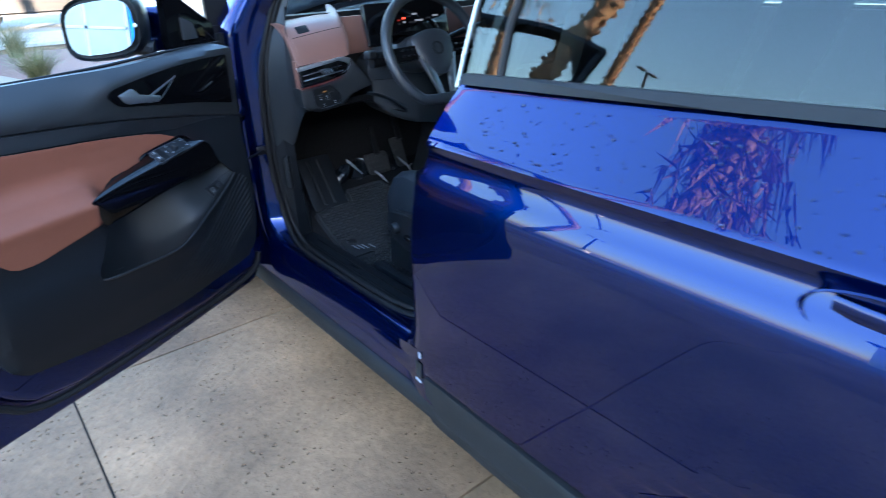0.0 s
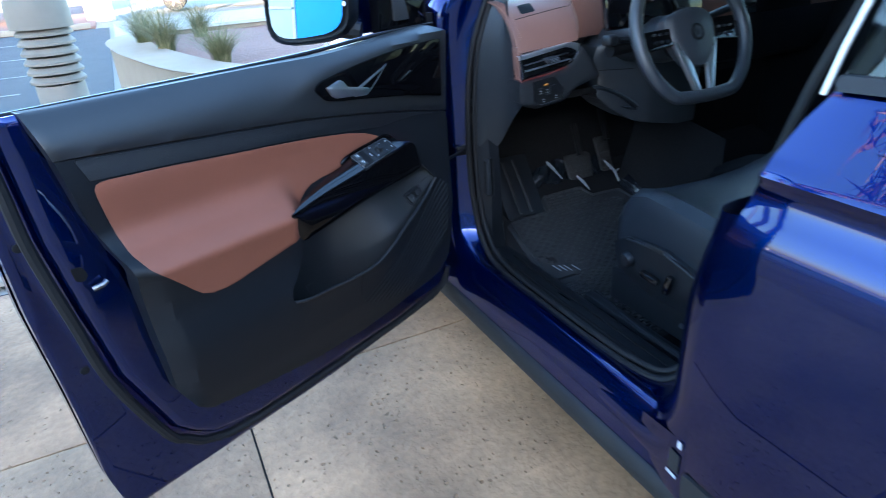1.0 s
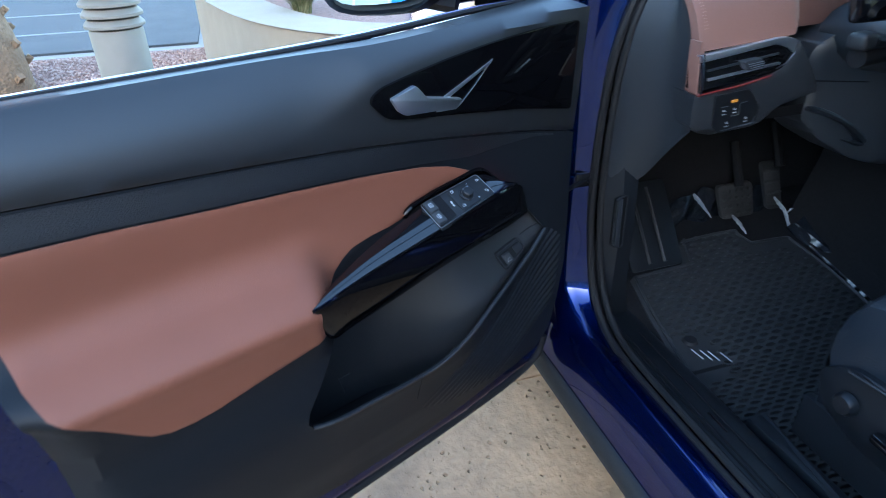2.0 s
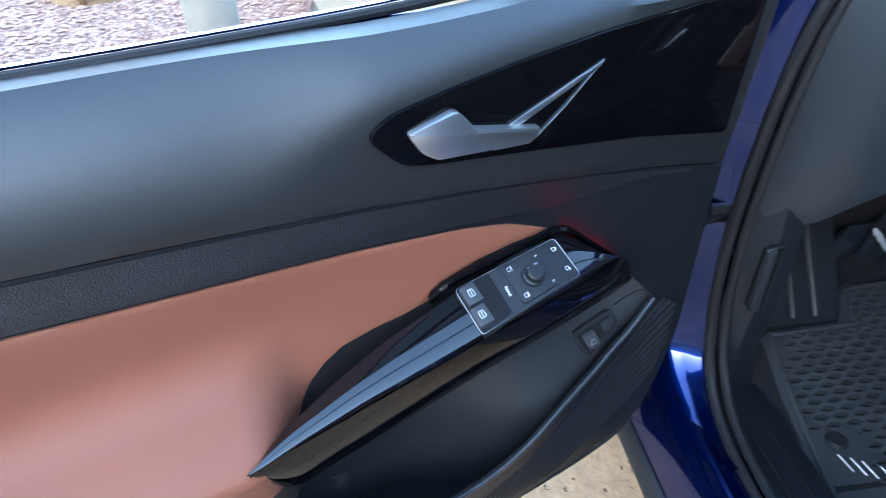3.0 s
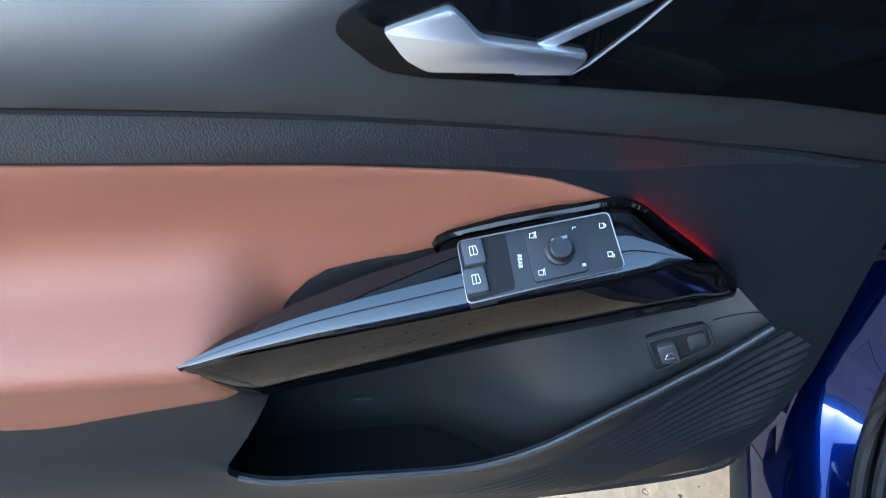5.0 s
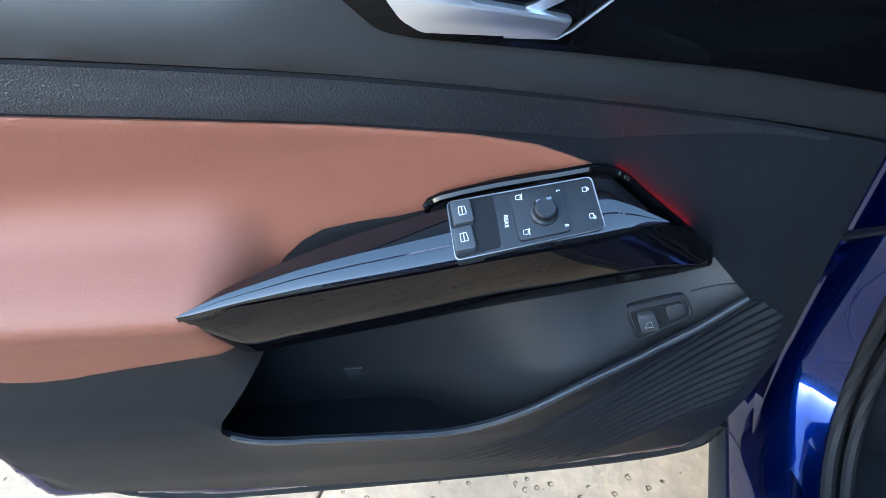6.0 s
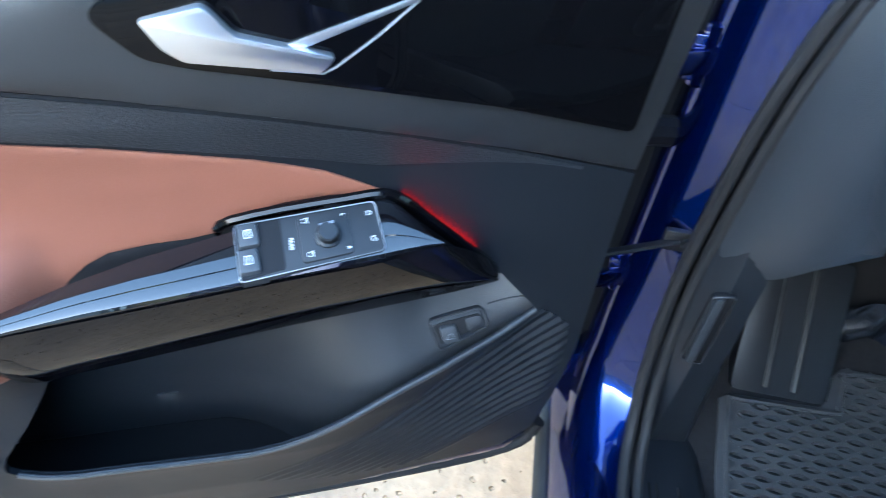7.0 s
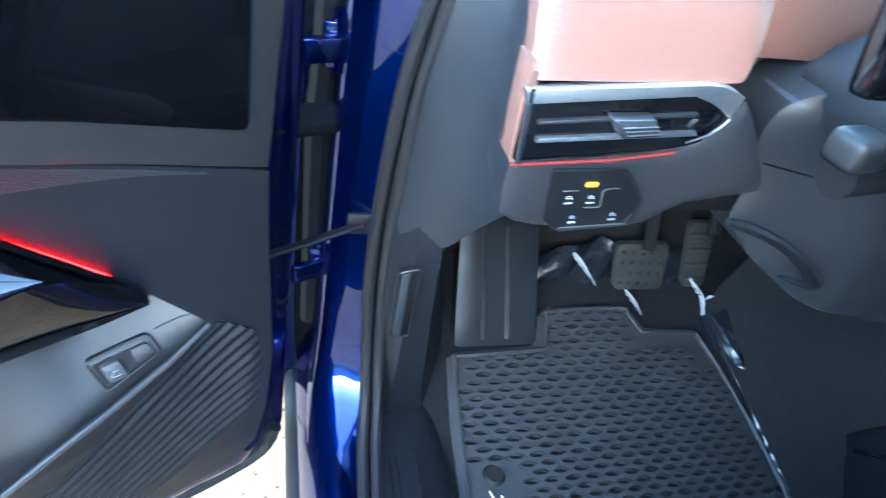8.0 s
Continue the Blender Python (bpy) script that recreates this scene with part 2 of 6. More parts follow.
def thing(name, loc, label, category, group="", kind=""):
    """An Empty at the base of a thing; its parts are built in world places."""
    e = new(name)
    e.location, e.empty_display_size = loc, 0.1
    ORIGIN[e] = Vector(loc)
    return tagged(e, label, category, group, kind)


def part(name, bm, mat, parent=None, label="", sharp=35, smooth=True):
    """Links a bmesh, in world places, as one mesh object under its parent."""
    me = bpy.data.meshes.new(name)
    bm.normal_update()
    bm.to_mesh(me)
    bm.free()
    for poly in me.polygons:
        poly.use_smooth = smooth
    if smooth:
        me.set_sharp_from_angle(angle=radians(sharp))
    for m in (mat if isinstance(mat, (list, tuple)) else [mat]):
        me.materials.append(m)
    ob = new(name, me)
    if parent:
        ob.parent = parent
        ob.matrix_parent_inverse = Matrix.Translation(-ORIGIN.get(parent, Vector()))
    ORIGIN[ob] = Vector()
    return tagged(ob, label)


def structure(name, bm, mat, label, category, kind="structure", **kw):
    return tagged(part(name, bm, mat, None, label, **kw), "", category, "", kind)


def lerp_table(table):
    xs, ys = [p[0] for p in table], [p[1] for p in table]
    return lambda v: float(np.interp(v, xs, ys))


def smooth(a, b, v):
    s = min(1, max(0, (v - a) / (b - a))) if b != a else 0
    return s * s * (3 - 2 * s)


def rounded(poly, r=0.01, n=3):
    """The 2D polygon with its corners rounded."""
    out, k = [], len(poly)
    for i in range(k):
        p, a, b = Vector(poly[i]), Vector(poly[i - 1]), Vector(poly[(i + 1) % k])
        da, db = (a - p), (b - p)
        ra, rb = min(r, da.length * 0.45), min(r, db.length * 0.45)
        pa, pb = p + da.normalized() * ra, p + db.normalized() * rb
        for j in range(n + 1):
            s = j / n
            out.append(tuple(pa * (1 - s) ** 2 + p * 2 * s * (1 - s) + pb * s ** 2))
    return out


def dense(pts, n=6):
    """A smooth curve through the points (Catmull-Rom), any dimension."""
    P = [np.array(p, float) for p in pts]
    out = []
    for i in range(len(P) - 1):
        a, b, c, d = P[max(i - 1, 0)], P[i], P[i + 1], P[min(i + 2, len(P) - 1)]
        for j in range(n):
            s = j / n
            out.append(tuple(0.5 * (2 * b + (c - a) * s + (2 * a - 5 * b + 4 * c - d) * s ** 2 + (3 * b - a - 3 * c + d) * s ** 3)))
    out.append(tuple(P[-1]))
    return out


def sheet(poly, f, step=0.012, back=None, depth=0.006, r=0.0025):
    """A surface over the 2D polygon, laid by f(u, v) -> place, with rounded rims turned back."""
    bm = bmesh.new()
    face = bm.faces.new([bm.verts.new((p[0], p[1], 0)) for p in poly])
    if r:
        bmesh.ops.inset_region(bm, faces=[face], thickness=r, use_even_offset=True)
    if not r:
        bmesh.ops.triangulate(bm, faces=[face])
    P = np.array(poly, float)
    Q = np.roll(P, -1, 0) - P
    QQ = np.maximum((Q * Q).sum(1), 1e-12)
    us, vs = [p[0] for p in poly], [p[1] for p in poly]
    st = step if isinstance(step, tuple) else (step, step)
    for axis, lo, hi, s in ((0, min(us), max(us), st[0]), (1, min(vs), max(vs), st[1])):
        k = int((hi - lo) / s)
        for i in range(1, k + 1):
            c = [0, 0, 0]
            c[axis] = lo + (hi - lo) * i / (k + 1)
            no = [0, 0, 0]
            no[axis] = 1
            bmesh.ops.bisect_plane(bm, geom=bm.verts[:] + bm.edges[:] + bm.faces[:], plane_co=c, plane_no=no, dist=1e-6)
    bv = back if back is not None else Vector((0, 0, 0))
    for v in bm.verts:
        sink = 0.0
        if r:
            a = np.array((v.co.x, v.co.y)) - P
            s = np.clip((a * Q).sum(1) / QQ, 0, 1)[:, None]
            near = float(np.sqrt((((a - s * Q) ** 2).sum(1)).min()))
            sink = r * max(0.0, 1 - near / (r * 0.98)) ** 1.5
        v.co = f(v.co.x, v.co.y) + bv * sink
    if depth:
        ring = bmesh.ops.extrude_edge_only(bm, edges=[e for e in bm.edges if e.is_boundary])
        for v in [g for g in ring["geom"] if isinstance(g, bmesh.types.BMVert)]:
            v.co += bv * depth
    bmesh.ops.recalc_face_normals(bm, faces=bm.faces[:])
    return bm


def box(bm, c, size, rot=None, bevel=0.0, seg=2):
    """Adds a bevelled block centred at c."""
    made = bmesh.ops.create_cube(bm, size=1.0)["verts"]
    m = Matrix.Translation(c) @ (rot.to_4x4() if rot else Matrix.Identity(4)) @ Matrix.Diagonal((*size, 1))
    bmesh.ops.transform(bm, matrix=m, verts=made)
    if bevel:
        es = list({e for v in made for e in v.link_edges})
        bmesh.ops.bevel(bm, geom=es, offset=bevel, segments=seg, profile=0.5, affect="EDGES")
    return bm


def block(c, size, rot=None, bevel=0.0, seg=2):
    return box(bmesh.new(), c, size, rot, bevel, seg)


def loft(rings, closed=True, caps=True, bm=None):
    """Skins rings of equal length."""
    bm = bm or bmesh.new()
    vs = [[bm.verts.new(p) for p in ring] for ring in rings]
    n = len(rings[0])
    for a, b in zip(vs, vs[1:]):
        for i in range(n if closed else n - 1):
            j = (i + 1) % n
            bm.faces.new((a[i], a[j], b[j], b[i]))
    if caps and closed:
        bm.faces.new(vs[0][::-1])
        bm.faces.new(vs[-1])
    bmesh.ops.recalc_face_normals(bm, faces=bm.faces[:])
    return bm


def tube(pts, r, n=10, bm=None, squash=1.0):
    """A round bar along the points; r a number or one per point."""
    P = [Vector(p) for p in pts]
    rings, up = [], Vector((0.13, 0.21, 0.97))
    for i, p in enumerate(P):
        d = (P[min(i + 1, len(P) - 1)] - P[max(i - 1, 0)]).normalized()
        a = d.cross(up)
        if a.length < 0.05:
            a = d.cross(Vector((1, 0, 0)))
        a.normalize()
        b = a.cross(d)
        rr = r[i] if isinstance(r, (list, tuple)) else r
        rings.append([p + a * rr * math.cos(2 * math.pi * k / n) + b * rr * squash * math.sin(2 * math.pi * k / n) for k in range(n)])
    return loft(rings, True, True, bm)


def lathe(profile, c, n=32, axis=None, bm=None):
    """Turns (radius, height) pairs round an axis through c."""
    rot = Vector((0, 0, 1)).rotation_difference(Vector(axis)).to_matrix() if axis else Matrix.Identity(3)
    rings = [[Vector(c) + rot @ Vector((r * math.cos(2 * math.pi * k / n), r * math.sin(2 * math.pi * k / n), h)) for k in range(n)] for r, h in profile]
    return loft(rings, True, True, bm)


def plate(poly, f, depth, back, bevel=0.0, bm=None):
    """A flat piece with thickness: the 2D polygon laid by f, its back moved along back * depth."""
    bm = bm or bmesh.new()
    a = [bm.verts.new(f(*p)) for p in poly]
    b = [bm.verts.new(f(*p) + back * depth) for p in poly]
    front = bm.faces.new(a)
    bm.faces.new(b[::-1])
    n = len(poly)
    for i in range(n):
        bm.faces.new((a[i], b[i], b[(i + 1) % n], a[(i + 1) % n]))
    bmesh.ops.recalc_face_normals(bm, faces=bm.faces[:])
    if bevel:
        bmesh.ops.bevel(bm, geom=list(front.edges), offset=bevel, segments=2, profile=0.6, affect="EDGES")
    return bm


def merge(bms):
    """Joins several bmeshes into the first."""
    for b in bms[1:]:
        me = bpy.data.meshes.new("tmp")
        b.to_mesh(me)
        b.free()
        bms[0].from_mesh(me)
        bpy.data.meshes.remove(me)
    return bms[0]

# ---- the car ----
car = thing("car", (1.68, 1.5, 0.0), "metallic blue electric SUV parked with its driver door wide open", "car")
UP = Vector((0, 0, 1))

# the open driver door: u runs from the hinges to the latch, w towards the cabin side, z up
HINGE, DOOR_TURN = Vector((0.80, 2.02, 0.0)), radians(21.8)
DU = Vector((-math.cos(DOOR_TURN), -math.sin(DOOR_TURN), 0))
DW = Vector((math.sin(DOOR_TURN), -math.cos(DOOR_TURN), 0))


def dp(u, w, z):
    return HINGE + DU * u + DW * w + UP * z


seam_z = lerp_table([(0.0, .945), (.106, .962), (.2, .983), (.287, .999), (.401, 1.018), (.508, 1.033), (.609, 1.044), (.706, 1.053), (.885, 1.068), (1.05, 1.082)])
leather_z = lerp_table([(.2, .925), (.332, .950), (.358, .963), (.419, .978), (.514, .992), (.624, 1.003), (.729, 1.012), (.82, 1.021), (.952, 1.030), (1.05, 1.037)])
FULL = dense([(.43, .098), (.5, .115), (.56, .132), (.65, .150), (.70, .153), (.74, .149), (.78, .150), (.83, .163), (.855, .172), (.868, .172), (.885, .152), (.905, .118), (.935, .100), (.97, .103), (1.01, .111), (1.05, .113)], 4)
full_w = lerp_table(FULL)
grip_w = lerp_table([(.43, .098), (.5, .115), (.56, .132), (.65, .150), (.70, .153), (.74, .146), (.78, .132), (.83, .116), (.87, .106), (.905, .101), (.935, .100), (.97, .103), (1.01, .111), (1.05, .113)])
flat_w = lerp_table([(.43, .09), (.55, .105), (.70, .116), (.80, .117), (1.03, .115)])


lip_z = lerp_table([(.10, .835), (.156, .795), (.20, .768), (.253, .741), (.30, .722), (.342, .704), (.39, .680), (.42, .668), (.45, .662), (.64, .668), (.68, .70)])


def lip_bump(u, z):
    """The rounded shoulder just below the pocket's lip."""
    d = (lip_z(u) - z) * .8
    return .010 * smooth(.13, .21, u) * smooth(.70, .60, u) * (math.exp(-d / .03) if d > 0 else smooth(-.012, 0, d))


bezel_top = lerp_table([(.1, 1.157), (.2, 1.149), (.3, 1.137), (.38, 1.127), (.44, 1.118), (.5, 1.106), (.6, 1.06)])


def trim_w(u, z):
    """The moulded inner face of the door."""
    zs = seam_z(u)
    if z >= zs:
        front, zb = smooth(.66, .48, u), bezel_top(u)
        rear_fall = min(1.2, (z - zs) / (1.16 - zs)) ** 2.4
        front_fall = min(1.2, max(0, z - zb) / (1.174 - zb)) ** 1.5
        return .117 - .050 * (rear_fall * (1 - front) + front_fall * front)
    a = smooth(.13, .40, u)
    b = smooth(.575, .635, u)
    return flat_w(z) * (1 - a) + (full_w(z) * b + grip_w(z) * (1 - b)) * a


def on_trim(lift=0.0):
    return lambda u, z: dp(u, trim_w(u, z) + lift, z)


SEAL_LOOP = [(.055, 1.16), (.06, .47), (.10, .415), (.3, .385), (.75, .365), (.872, .385), (.92, .42), (.954, .459), (1.019, .635), (1.044, .787), (1.066, .941), (1.071, 1.05), (1.078, 1.16)]


def loop_distance(u, z):
    """How far a point of the door lies inside the seal line."""
    best, inside = 9.0, False
    n = len(SEAL_LOOP)
    for i in range(n):
        (a, b), (c, d) = SEAL_LOOP[i], SEAL_LOOP[(i + 1) % n]
        if (b > z) != (d > z) and u < (c - a) * (z - b) / (d - b) + a:
            inside = not inside
        if i < n - 1:
            s = max(0, min(1, ((u - a) * (c - a) + (z - b) * (d - b)) / ((c - a) ** 2 + (d - b) ** 2)))
            best = min(best, math.hypot(u - a - s * (c - a), z - b - s * (d - b)))
    return best if inside else -best


def shell_w(u, z):
    d = loop_distance(u, z)
    return 0.012 + 0.062 * smooth(-0.012, 0.035, d) - 0.06 * smooth(.14, .19, u) * smooth(.76, .71, u) * smooth(.48, .54, z) * smooth(.97, .92, z)


SHELL = rounded([(.02, 1.15), (.03, .39), (.06, .352), (.5, .312), (1.055, .295), (1.075, .40), (1.085, .62), (1.098, .80), (1.10, 1.0), (1.095, 1.15)], .025, 4)
OUTER = rounded([(.02, 1.122), (.03, .39), (.06, .352), (.5, .312), (1.055, .295), (1.075, .40), (1.085, .62), (1.098, .80), (1.10, 1.0), (1.095, 1.122)], .025, 4)
front_door = part("front_door", merge([
    sheet(SHELL, lambda u, z: dp(u, shell_w(u, z), z), 0.008, -DW, 0.02, 0.004),
    sheet(OUTER, lambda u, z: dp(u, -0.018 - 0.05 * math.sin(max(0, min(1, (z - .3) / .85)) * math.pi) ** 0.7, z), 0.05, DW, 0.022, 0.004)]),
    PAINT, car, "open driver door, blue painted shell", 40)


def window_frame():
    """The slim frame round the lowered window: rear upright, sloping top rail, mirror corner."""
    bars = [[(1.06, .02, 1.13), (1.12, .0, 1.34), (1.22, -.04, 1.54)], [(1.25, -.05, 1.56), (1.0, -.06, 1.565), (.75, -.05, 1.515), (.55, -.04, 1.47), (.35, -.03, 1.40), (.18, -.02, 1.31), (.06, .0, 1.17)]]
    corner = plate([(1.265, 1.575), (1.08, 1.575), (1.17, 1.41)], lambda u, z: dp(u, -.035, z), .02, -DW, .003)
    return merge([tube([dp(*q) for q in dense(b, 5)], 0.026, 8) for b in bars] + [corner])


part("window_frame", window_frame(), GLOSS, front_door, "black window frame")
part("door_seal", tube([dp(u, 0.052, z) for u, z in dense(SEAL_LOOP[1:], 5)], 0.0105, 8), RUBBER, front_door, "black rubber door seal")
BELT = [(1.06, 1.15), (.95, 1.15), (.75, 1.151), (.6, 1.152), (.45, 1.155), (.3, 1.163), (.2, 1.167), (.06, 1.168)]
part("belt_strip", tube([dp(u, 0.050, z - .001) for u, z in dense(BELT, 4)], 0.004, 8), RUBBER, front_door, "black window seal strip")
part("belt_trim", tube([dp(u, 0.022, z - .003) for u, z in dense(BELT, 4)], 0.0018, 8), CHROME, front_door, "bright outer belt moulding")

UPPER = [(u, seam_z(u) + .001) for u in np.linspace(.098, 1.004, 30)] + [(1.014, 1.12), (1.02, 1.152)] + [(u, 1.151 + .018 * smooth(.5, .1, u)) for u in np.linspace(.98, .11, 20)] + [(.083, 1.155), (.09, 1.06)]
upper_panel = part("upper_panel", sheet(UPPER, on_trim(), 0.012, -DW, 0.03, 0.002), UPPERM, front_door, "soft grained charcoal upper door panel")

LIP = [(.156, .795), (.20, .768), (.253, .741), (.30, .722), (.342, .704), (.39, .680), (.42, .668), (.45, .662), (.50, .661), (.56, .664), (.60, .665), (.63, .667), (.648, .669), (.658, .672), (.664, .679)]
MOUTH = LIP + [(.664, .686), (.660, .697), (.648, .714), (.634, .734), (.621, .755), (.609, .775), (.597, .797), (.58, .818), (.55, .835), (.47, .86), (.40, .872), (.28, .868), (.215, .862)]
LOWER = [(u, seam_z(u) - .001) for u in np.linspace(.50, 1.002, 18)] + [(.985, .98), (.956, .884), (.948, .853), (.94, .78), (.936, .70), (.926, .58), (.905, .535), (.872, .508), (.75, .487), (.6, .470), (.45, .470), (.3, .487), (.2, .492), (.14, .503), (.108, .545), (.096, .62), (.092, .72), (.097, .85), (.098, .958)] + [(u, seam_z(u) - .001) for u in np.linspace(.12, .4999, 14)]
k = MOUTH.index((.47, .86))
KEYHOLE = LOWER + MOUTH[k:] + MOUTH[:k + 1]


def rib_lift(u, z):
    """Fine ribs that run beside the pocket's lip and fade out rearwards."""
    a, b = u - .156, z - .795
    along, off = (a * .80 - b * .60), -(a * .60 + b * .80)
    off += .10 * max(0, along - .22) ** 1.3
    m = smooth(.004, .012, off) * smooth(.175, .16, off) * smooth(.46 - .6 * off, .18, along) * smooth(.104, .118, u)
    return 0.0038 * m * (0.5 - 0.5 * math.cos(off / .0148 * 2 * math.pi)) - 0.001 * m


rear_u = lerp_table([(.50, .85), (.508, .872), (.535, .905), (.58, .926), (.70, .936), (.78, .94), (.884, .956), (.98, .985), (1.07, 1.0)])


def rear_bevel(u, z):
    """The slanting rear flank of the lower panel."""
    return .9 * max(0, .034 - (rear_u(z) - u)) * smooth(.90, .84, z) * smooth(.52, .60, z)


def panel_face(u, z, back=0.0):
    return dp(u, trim_w(u, z) + lip_bump(u, z) - rear_bevel(u, z) - back, z)


def edge_line(loop, n=6):
    return [(a[0] + (b[0] - a[0]) * i / n, a[1] + (b[1] - a[1]) * i / n) for a, b in zip(loop, loop[1:] + loop[:1]) for i in range(n)]


lower_panel = part("lower_panel", merge([sheet(KEYHOLE, panel_face, (0.012, 0.006), -DW, 0.007, 0),
    loft([[panel_face(u, z, b) for u, z in edge_line(LOWER)] for b in (.001, .05)], True, False)]), LOWERM, front_door, "charcoal lower door panel with fine ribs")

RIBBED = [(u, lip_z(u) - .004) for u in np.linspace(.15, .47, 24)] + [(.47, .60), (.45, .56), (.38, .53), (.28, .512), (.18, .511), (.145, .518), (.118, .555), (.106, .62), (.104, .72), (.112, .765), (.13, .782)]


def rib_face(along, off):
    """Laid out along the ribs, so that their edges run clean."""
    u, z = .156 + along * .80 - off * .60, .795 - along * .60 - off * .80
    return dp(u, trim_w(u, z) + lip_bump(u, z) + .0008 + rib_lift(u, z), z)


part("ribbed_panel", sheet([((u - .156) * .80 - (z - .795) * .60, -(u - .156) * .60 - (z - .795) * .80) for u, z in RIBBED], rib_face, (0.012, 0.0018), -DW, 0.003, 0), LOWERM, front_door, "finely ribbed corner of the door panel", 60)


def pocket_w(u, z):
    """The sloping wall behind the pocket's lip, falling away into the deep part rearwards."""
    zl = lip_z(u)
    k = (.1 + .52 * smooth(.42, .26, u)) * smooth(.10, .18, u)
    return max(.024, min(trim_w(u, z) - .003, trim_w(u, max(.6, zl)) - .006 - k * max(0, z - zl) - .10 * smooth(.29, .50, u)))


WALL = [(.13, .80), (.156, .765), (.20, .735), (.253, .70), (.29, .64), (.33, .57), (.42, .55), (.56, .55), (.73, .55), (.73, .80), (.66, .84), (.50, .872), (.40, .885), (.215, .885), (.15, .87)]
part("door_pocket", sheet(WALL, lambda u, z: dp(u, pocket_w(u, z), z), 0.010, -DW, 0.05, 0), SOFT, front_door, "recessed door pocket in charcoal plastic")
part("pocket_lip", tube([dp(u, trim_w(u, z) + lip_bump(u, z) - .0015, z - .001) for u, z in dense(LIP[:-1], 3)], .0032, 8), SOFT, front_door)
# pocket bottom in near-black, so its colour carries the pocket's deep shade
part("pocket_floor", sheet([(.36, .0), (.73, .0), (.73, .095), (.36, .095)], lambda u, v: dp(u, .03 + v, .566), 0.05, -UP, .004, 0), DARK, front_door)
part("pocket_mark", plate([(.536, .628), (.557, .628), (.549, .594)], lambda u, z: dp(u, pocket_w(u, z) + .002, z), .003, -DW), KEY_MID, front_door)

LEATHER = [(.318, .944)] + [(u, leather_z(u)) for u in np.linspace(.34, .935, 24)] + [(.947, 1.0285), (.955, 1.025), (.959, 1.018), (.959, 1.008), (.956, .99), (.946, .939), (.940, .895), (.930, .874), (.905, .848), (.88, .82), (.862, .799), (.848, .785), (.828, .776), (.80, .774), (.77, .777), (.74, .784), (.598, .815), (.603, .830), (.594, .846), (.582, .858), (.572, .870), (.556, .884), (.538, .894), (.507, .900), (.476, .903), (.452, .908), (.444, .915), (.44, .924), (.40, .934), (.36, .941)]
part("leather_insert", sheet(LEATHER, on_trim(.0030), (0.010, 0.006), -DW, 0.005, 0.0008), BROWN, front_door, "cognac brown leatherette door insert")

STRIP = [(u, (leather_z(u) + .004) * smooth(.15, .45, u) + (seam_z(u) - .007) * smooth(.45, .15, u)) for u in np.linspace(.15, .962, 34)] + [(u, seam_z(u) - .004) for u in np.linspace(.975, .15, 34)]
part("grained_strip", sheet(STRIP, lambda u, z: dp(u, trim_w(u, z) + .0008 + .0022 * smooth(.40, .60, u) * smooth(seam_z(u) - .006, seam_z(u) - .04, z), z), (.012, .006), -DW, .001, 0), GRAIN, front_door, "leather-grained black strip")

# armrest cap with the switches
def cap_z(u, w):
    return (1.9212 - .2193 * u - w) / 1.8278


def on_cap(lift=0.0):
    return lambda u, w: dp(u, w, cap_z(u, w) + lift)


def cap_loft():
    """The cap as facets: one falling to the grip, a broad one, a fine groove, and the rounded outer edge."""
    inner = [(.277, .1595), (.298, .135), (.317, .113), (.329, .111), (.358, .115), (.441, .125), (.508, .134), (.558, .145), (.608, .159), (.625, .166), (.643, .1765)]
    outer = [(.277, .160), (.327, .164), (.385, .166), (.437, .168), (.485, .170), (.546, .172), (.595, .175), (.63, .178), (.643, .178)]
    profile = [(0, -.008), (0, -.005), (.04, -.0045), (.54, .0048), (.575, .0052), (.74, .0046), (.75, .0038), (.77, .0038), (.78, .0044), (.92, .0040), (.97, .003), (1, .0005), (1, -.004)]
    rings = []
    for u in np.linspace(.277, .643, 70):
        a, b = lerp_table(inner)(u), lerp_table(outer)(u)
        k = min(1, (b - a) / .03) * .8
        rings.append([on_cap(h * (k if h > -.003 else 1))(u, a + (b - a) * v) for v, h in profile])
    return loft(rings, False, False)


part("armrest_cap", cap_loft(), GLOSS, front_door, "piano black armrest grip cap", 20)
TOP_EDGE = dense([(.645, .177, .876), (.595, .176, .883), (.546, .1735, .889), (.47, .171, .900), (.40, .1685, .910), (.33, .166, .919), (.277, .161, .928), (.235, .137, .893), (.207, .1165, .857)], 4)
LOW_EDGE = dense([(0.643, 0.174, 0.872), (0.613, 0.1547, 0.8029), (0.575, 0.1497, 0.8013), (0.5, 0.1449, 0.8108), (0.42, 0.1407, 0.8229), (0.35, 0.1369, 0.831), (0.28, 0.1288, 0.8342), (0.24, 0.1234, 0.8355), (0.206, 0.1182, 0.8399)], 4)
side_rings = []
for s in (0, .06, .3, .6, .9, 1.0):
    side_rings.append([dp(*(Vector(a) * (1 - s) + Vector(b) * s + Vector((0, .004 * math.sin(s * math.pi) * min(1, 3 * abs(Vector(a).z - Vector(b).z) / .08) + (-.002 if s in (1.0,) else 0), 0)))) for a, b in zip(TOP_EDGE, LOW_EDGE)])
part("grip_side", loft(side_rings, False, False), GRIP_GLOSS, front_door, "piano black side of the door grip")
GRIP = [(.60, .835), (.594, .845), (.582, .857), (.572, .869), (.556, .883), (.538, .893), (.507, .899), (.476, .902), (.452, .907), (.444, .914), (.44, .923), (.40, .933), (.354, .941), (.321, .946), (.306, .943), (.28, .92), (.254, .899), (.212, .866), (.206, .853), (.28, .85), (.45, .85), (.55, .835)]
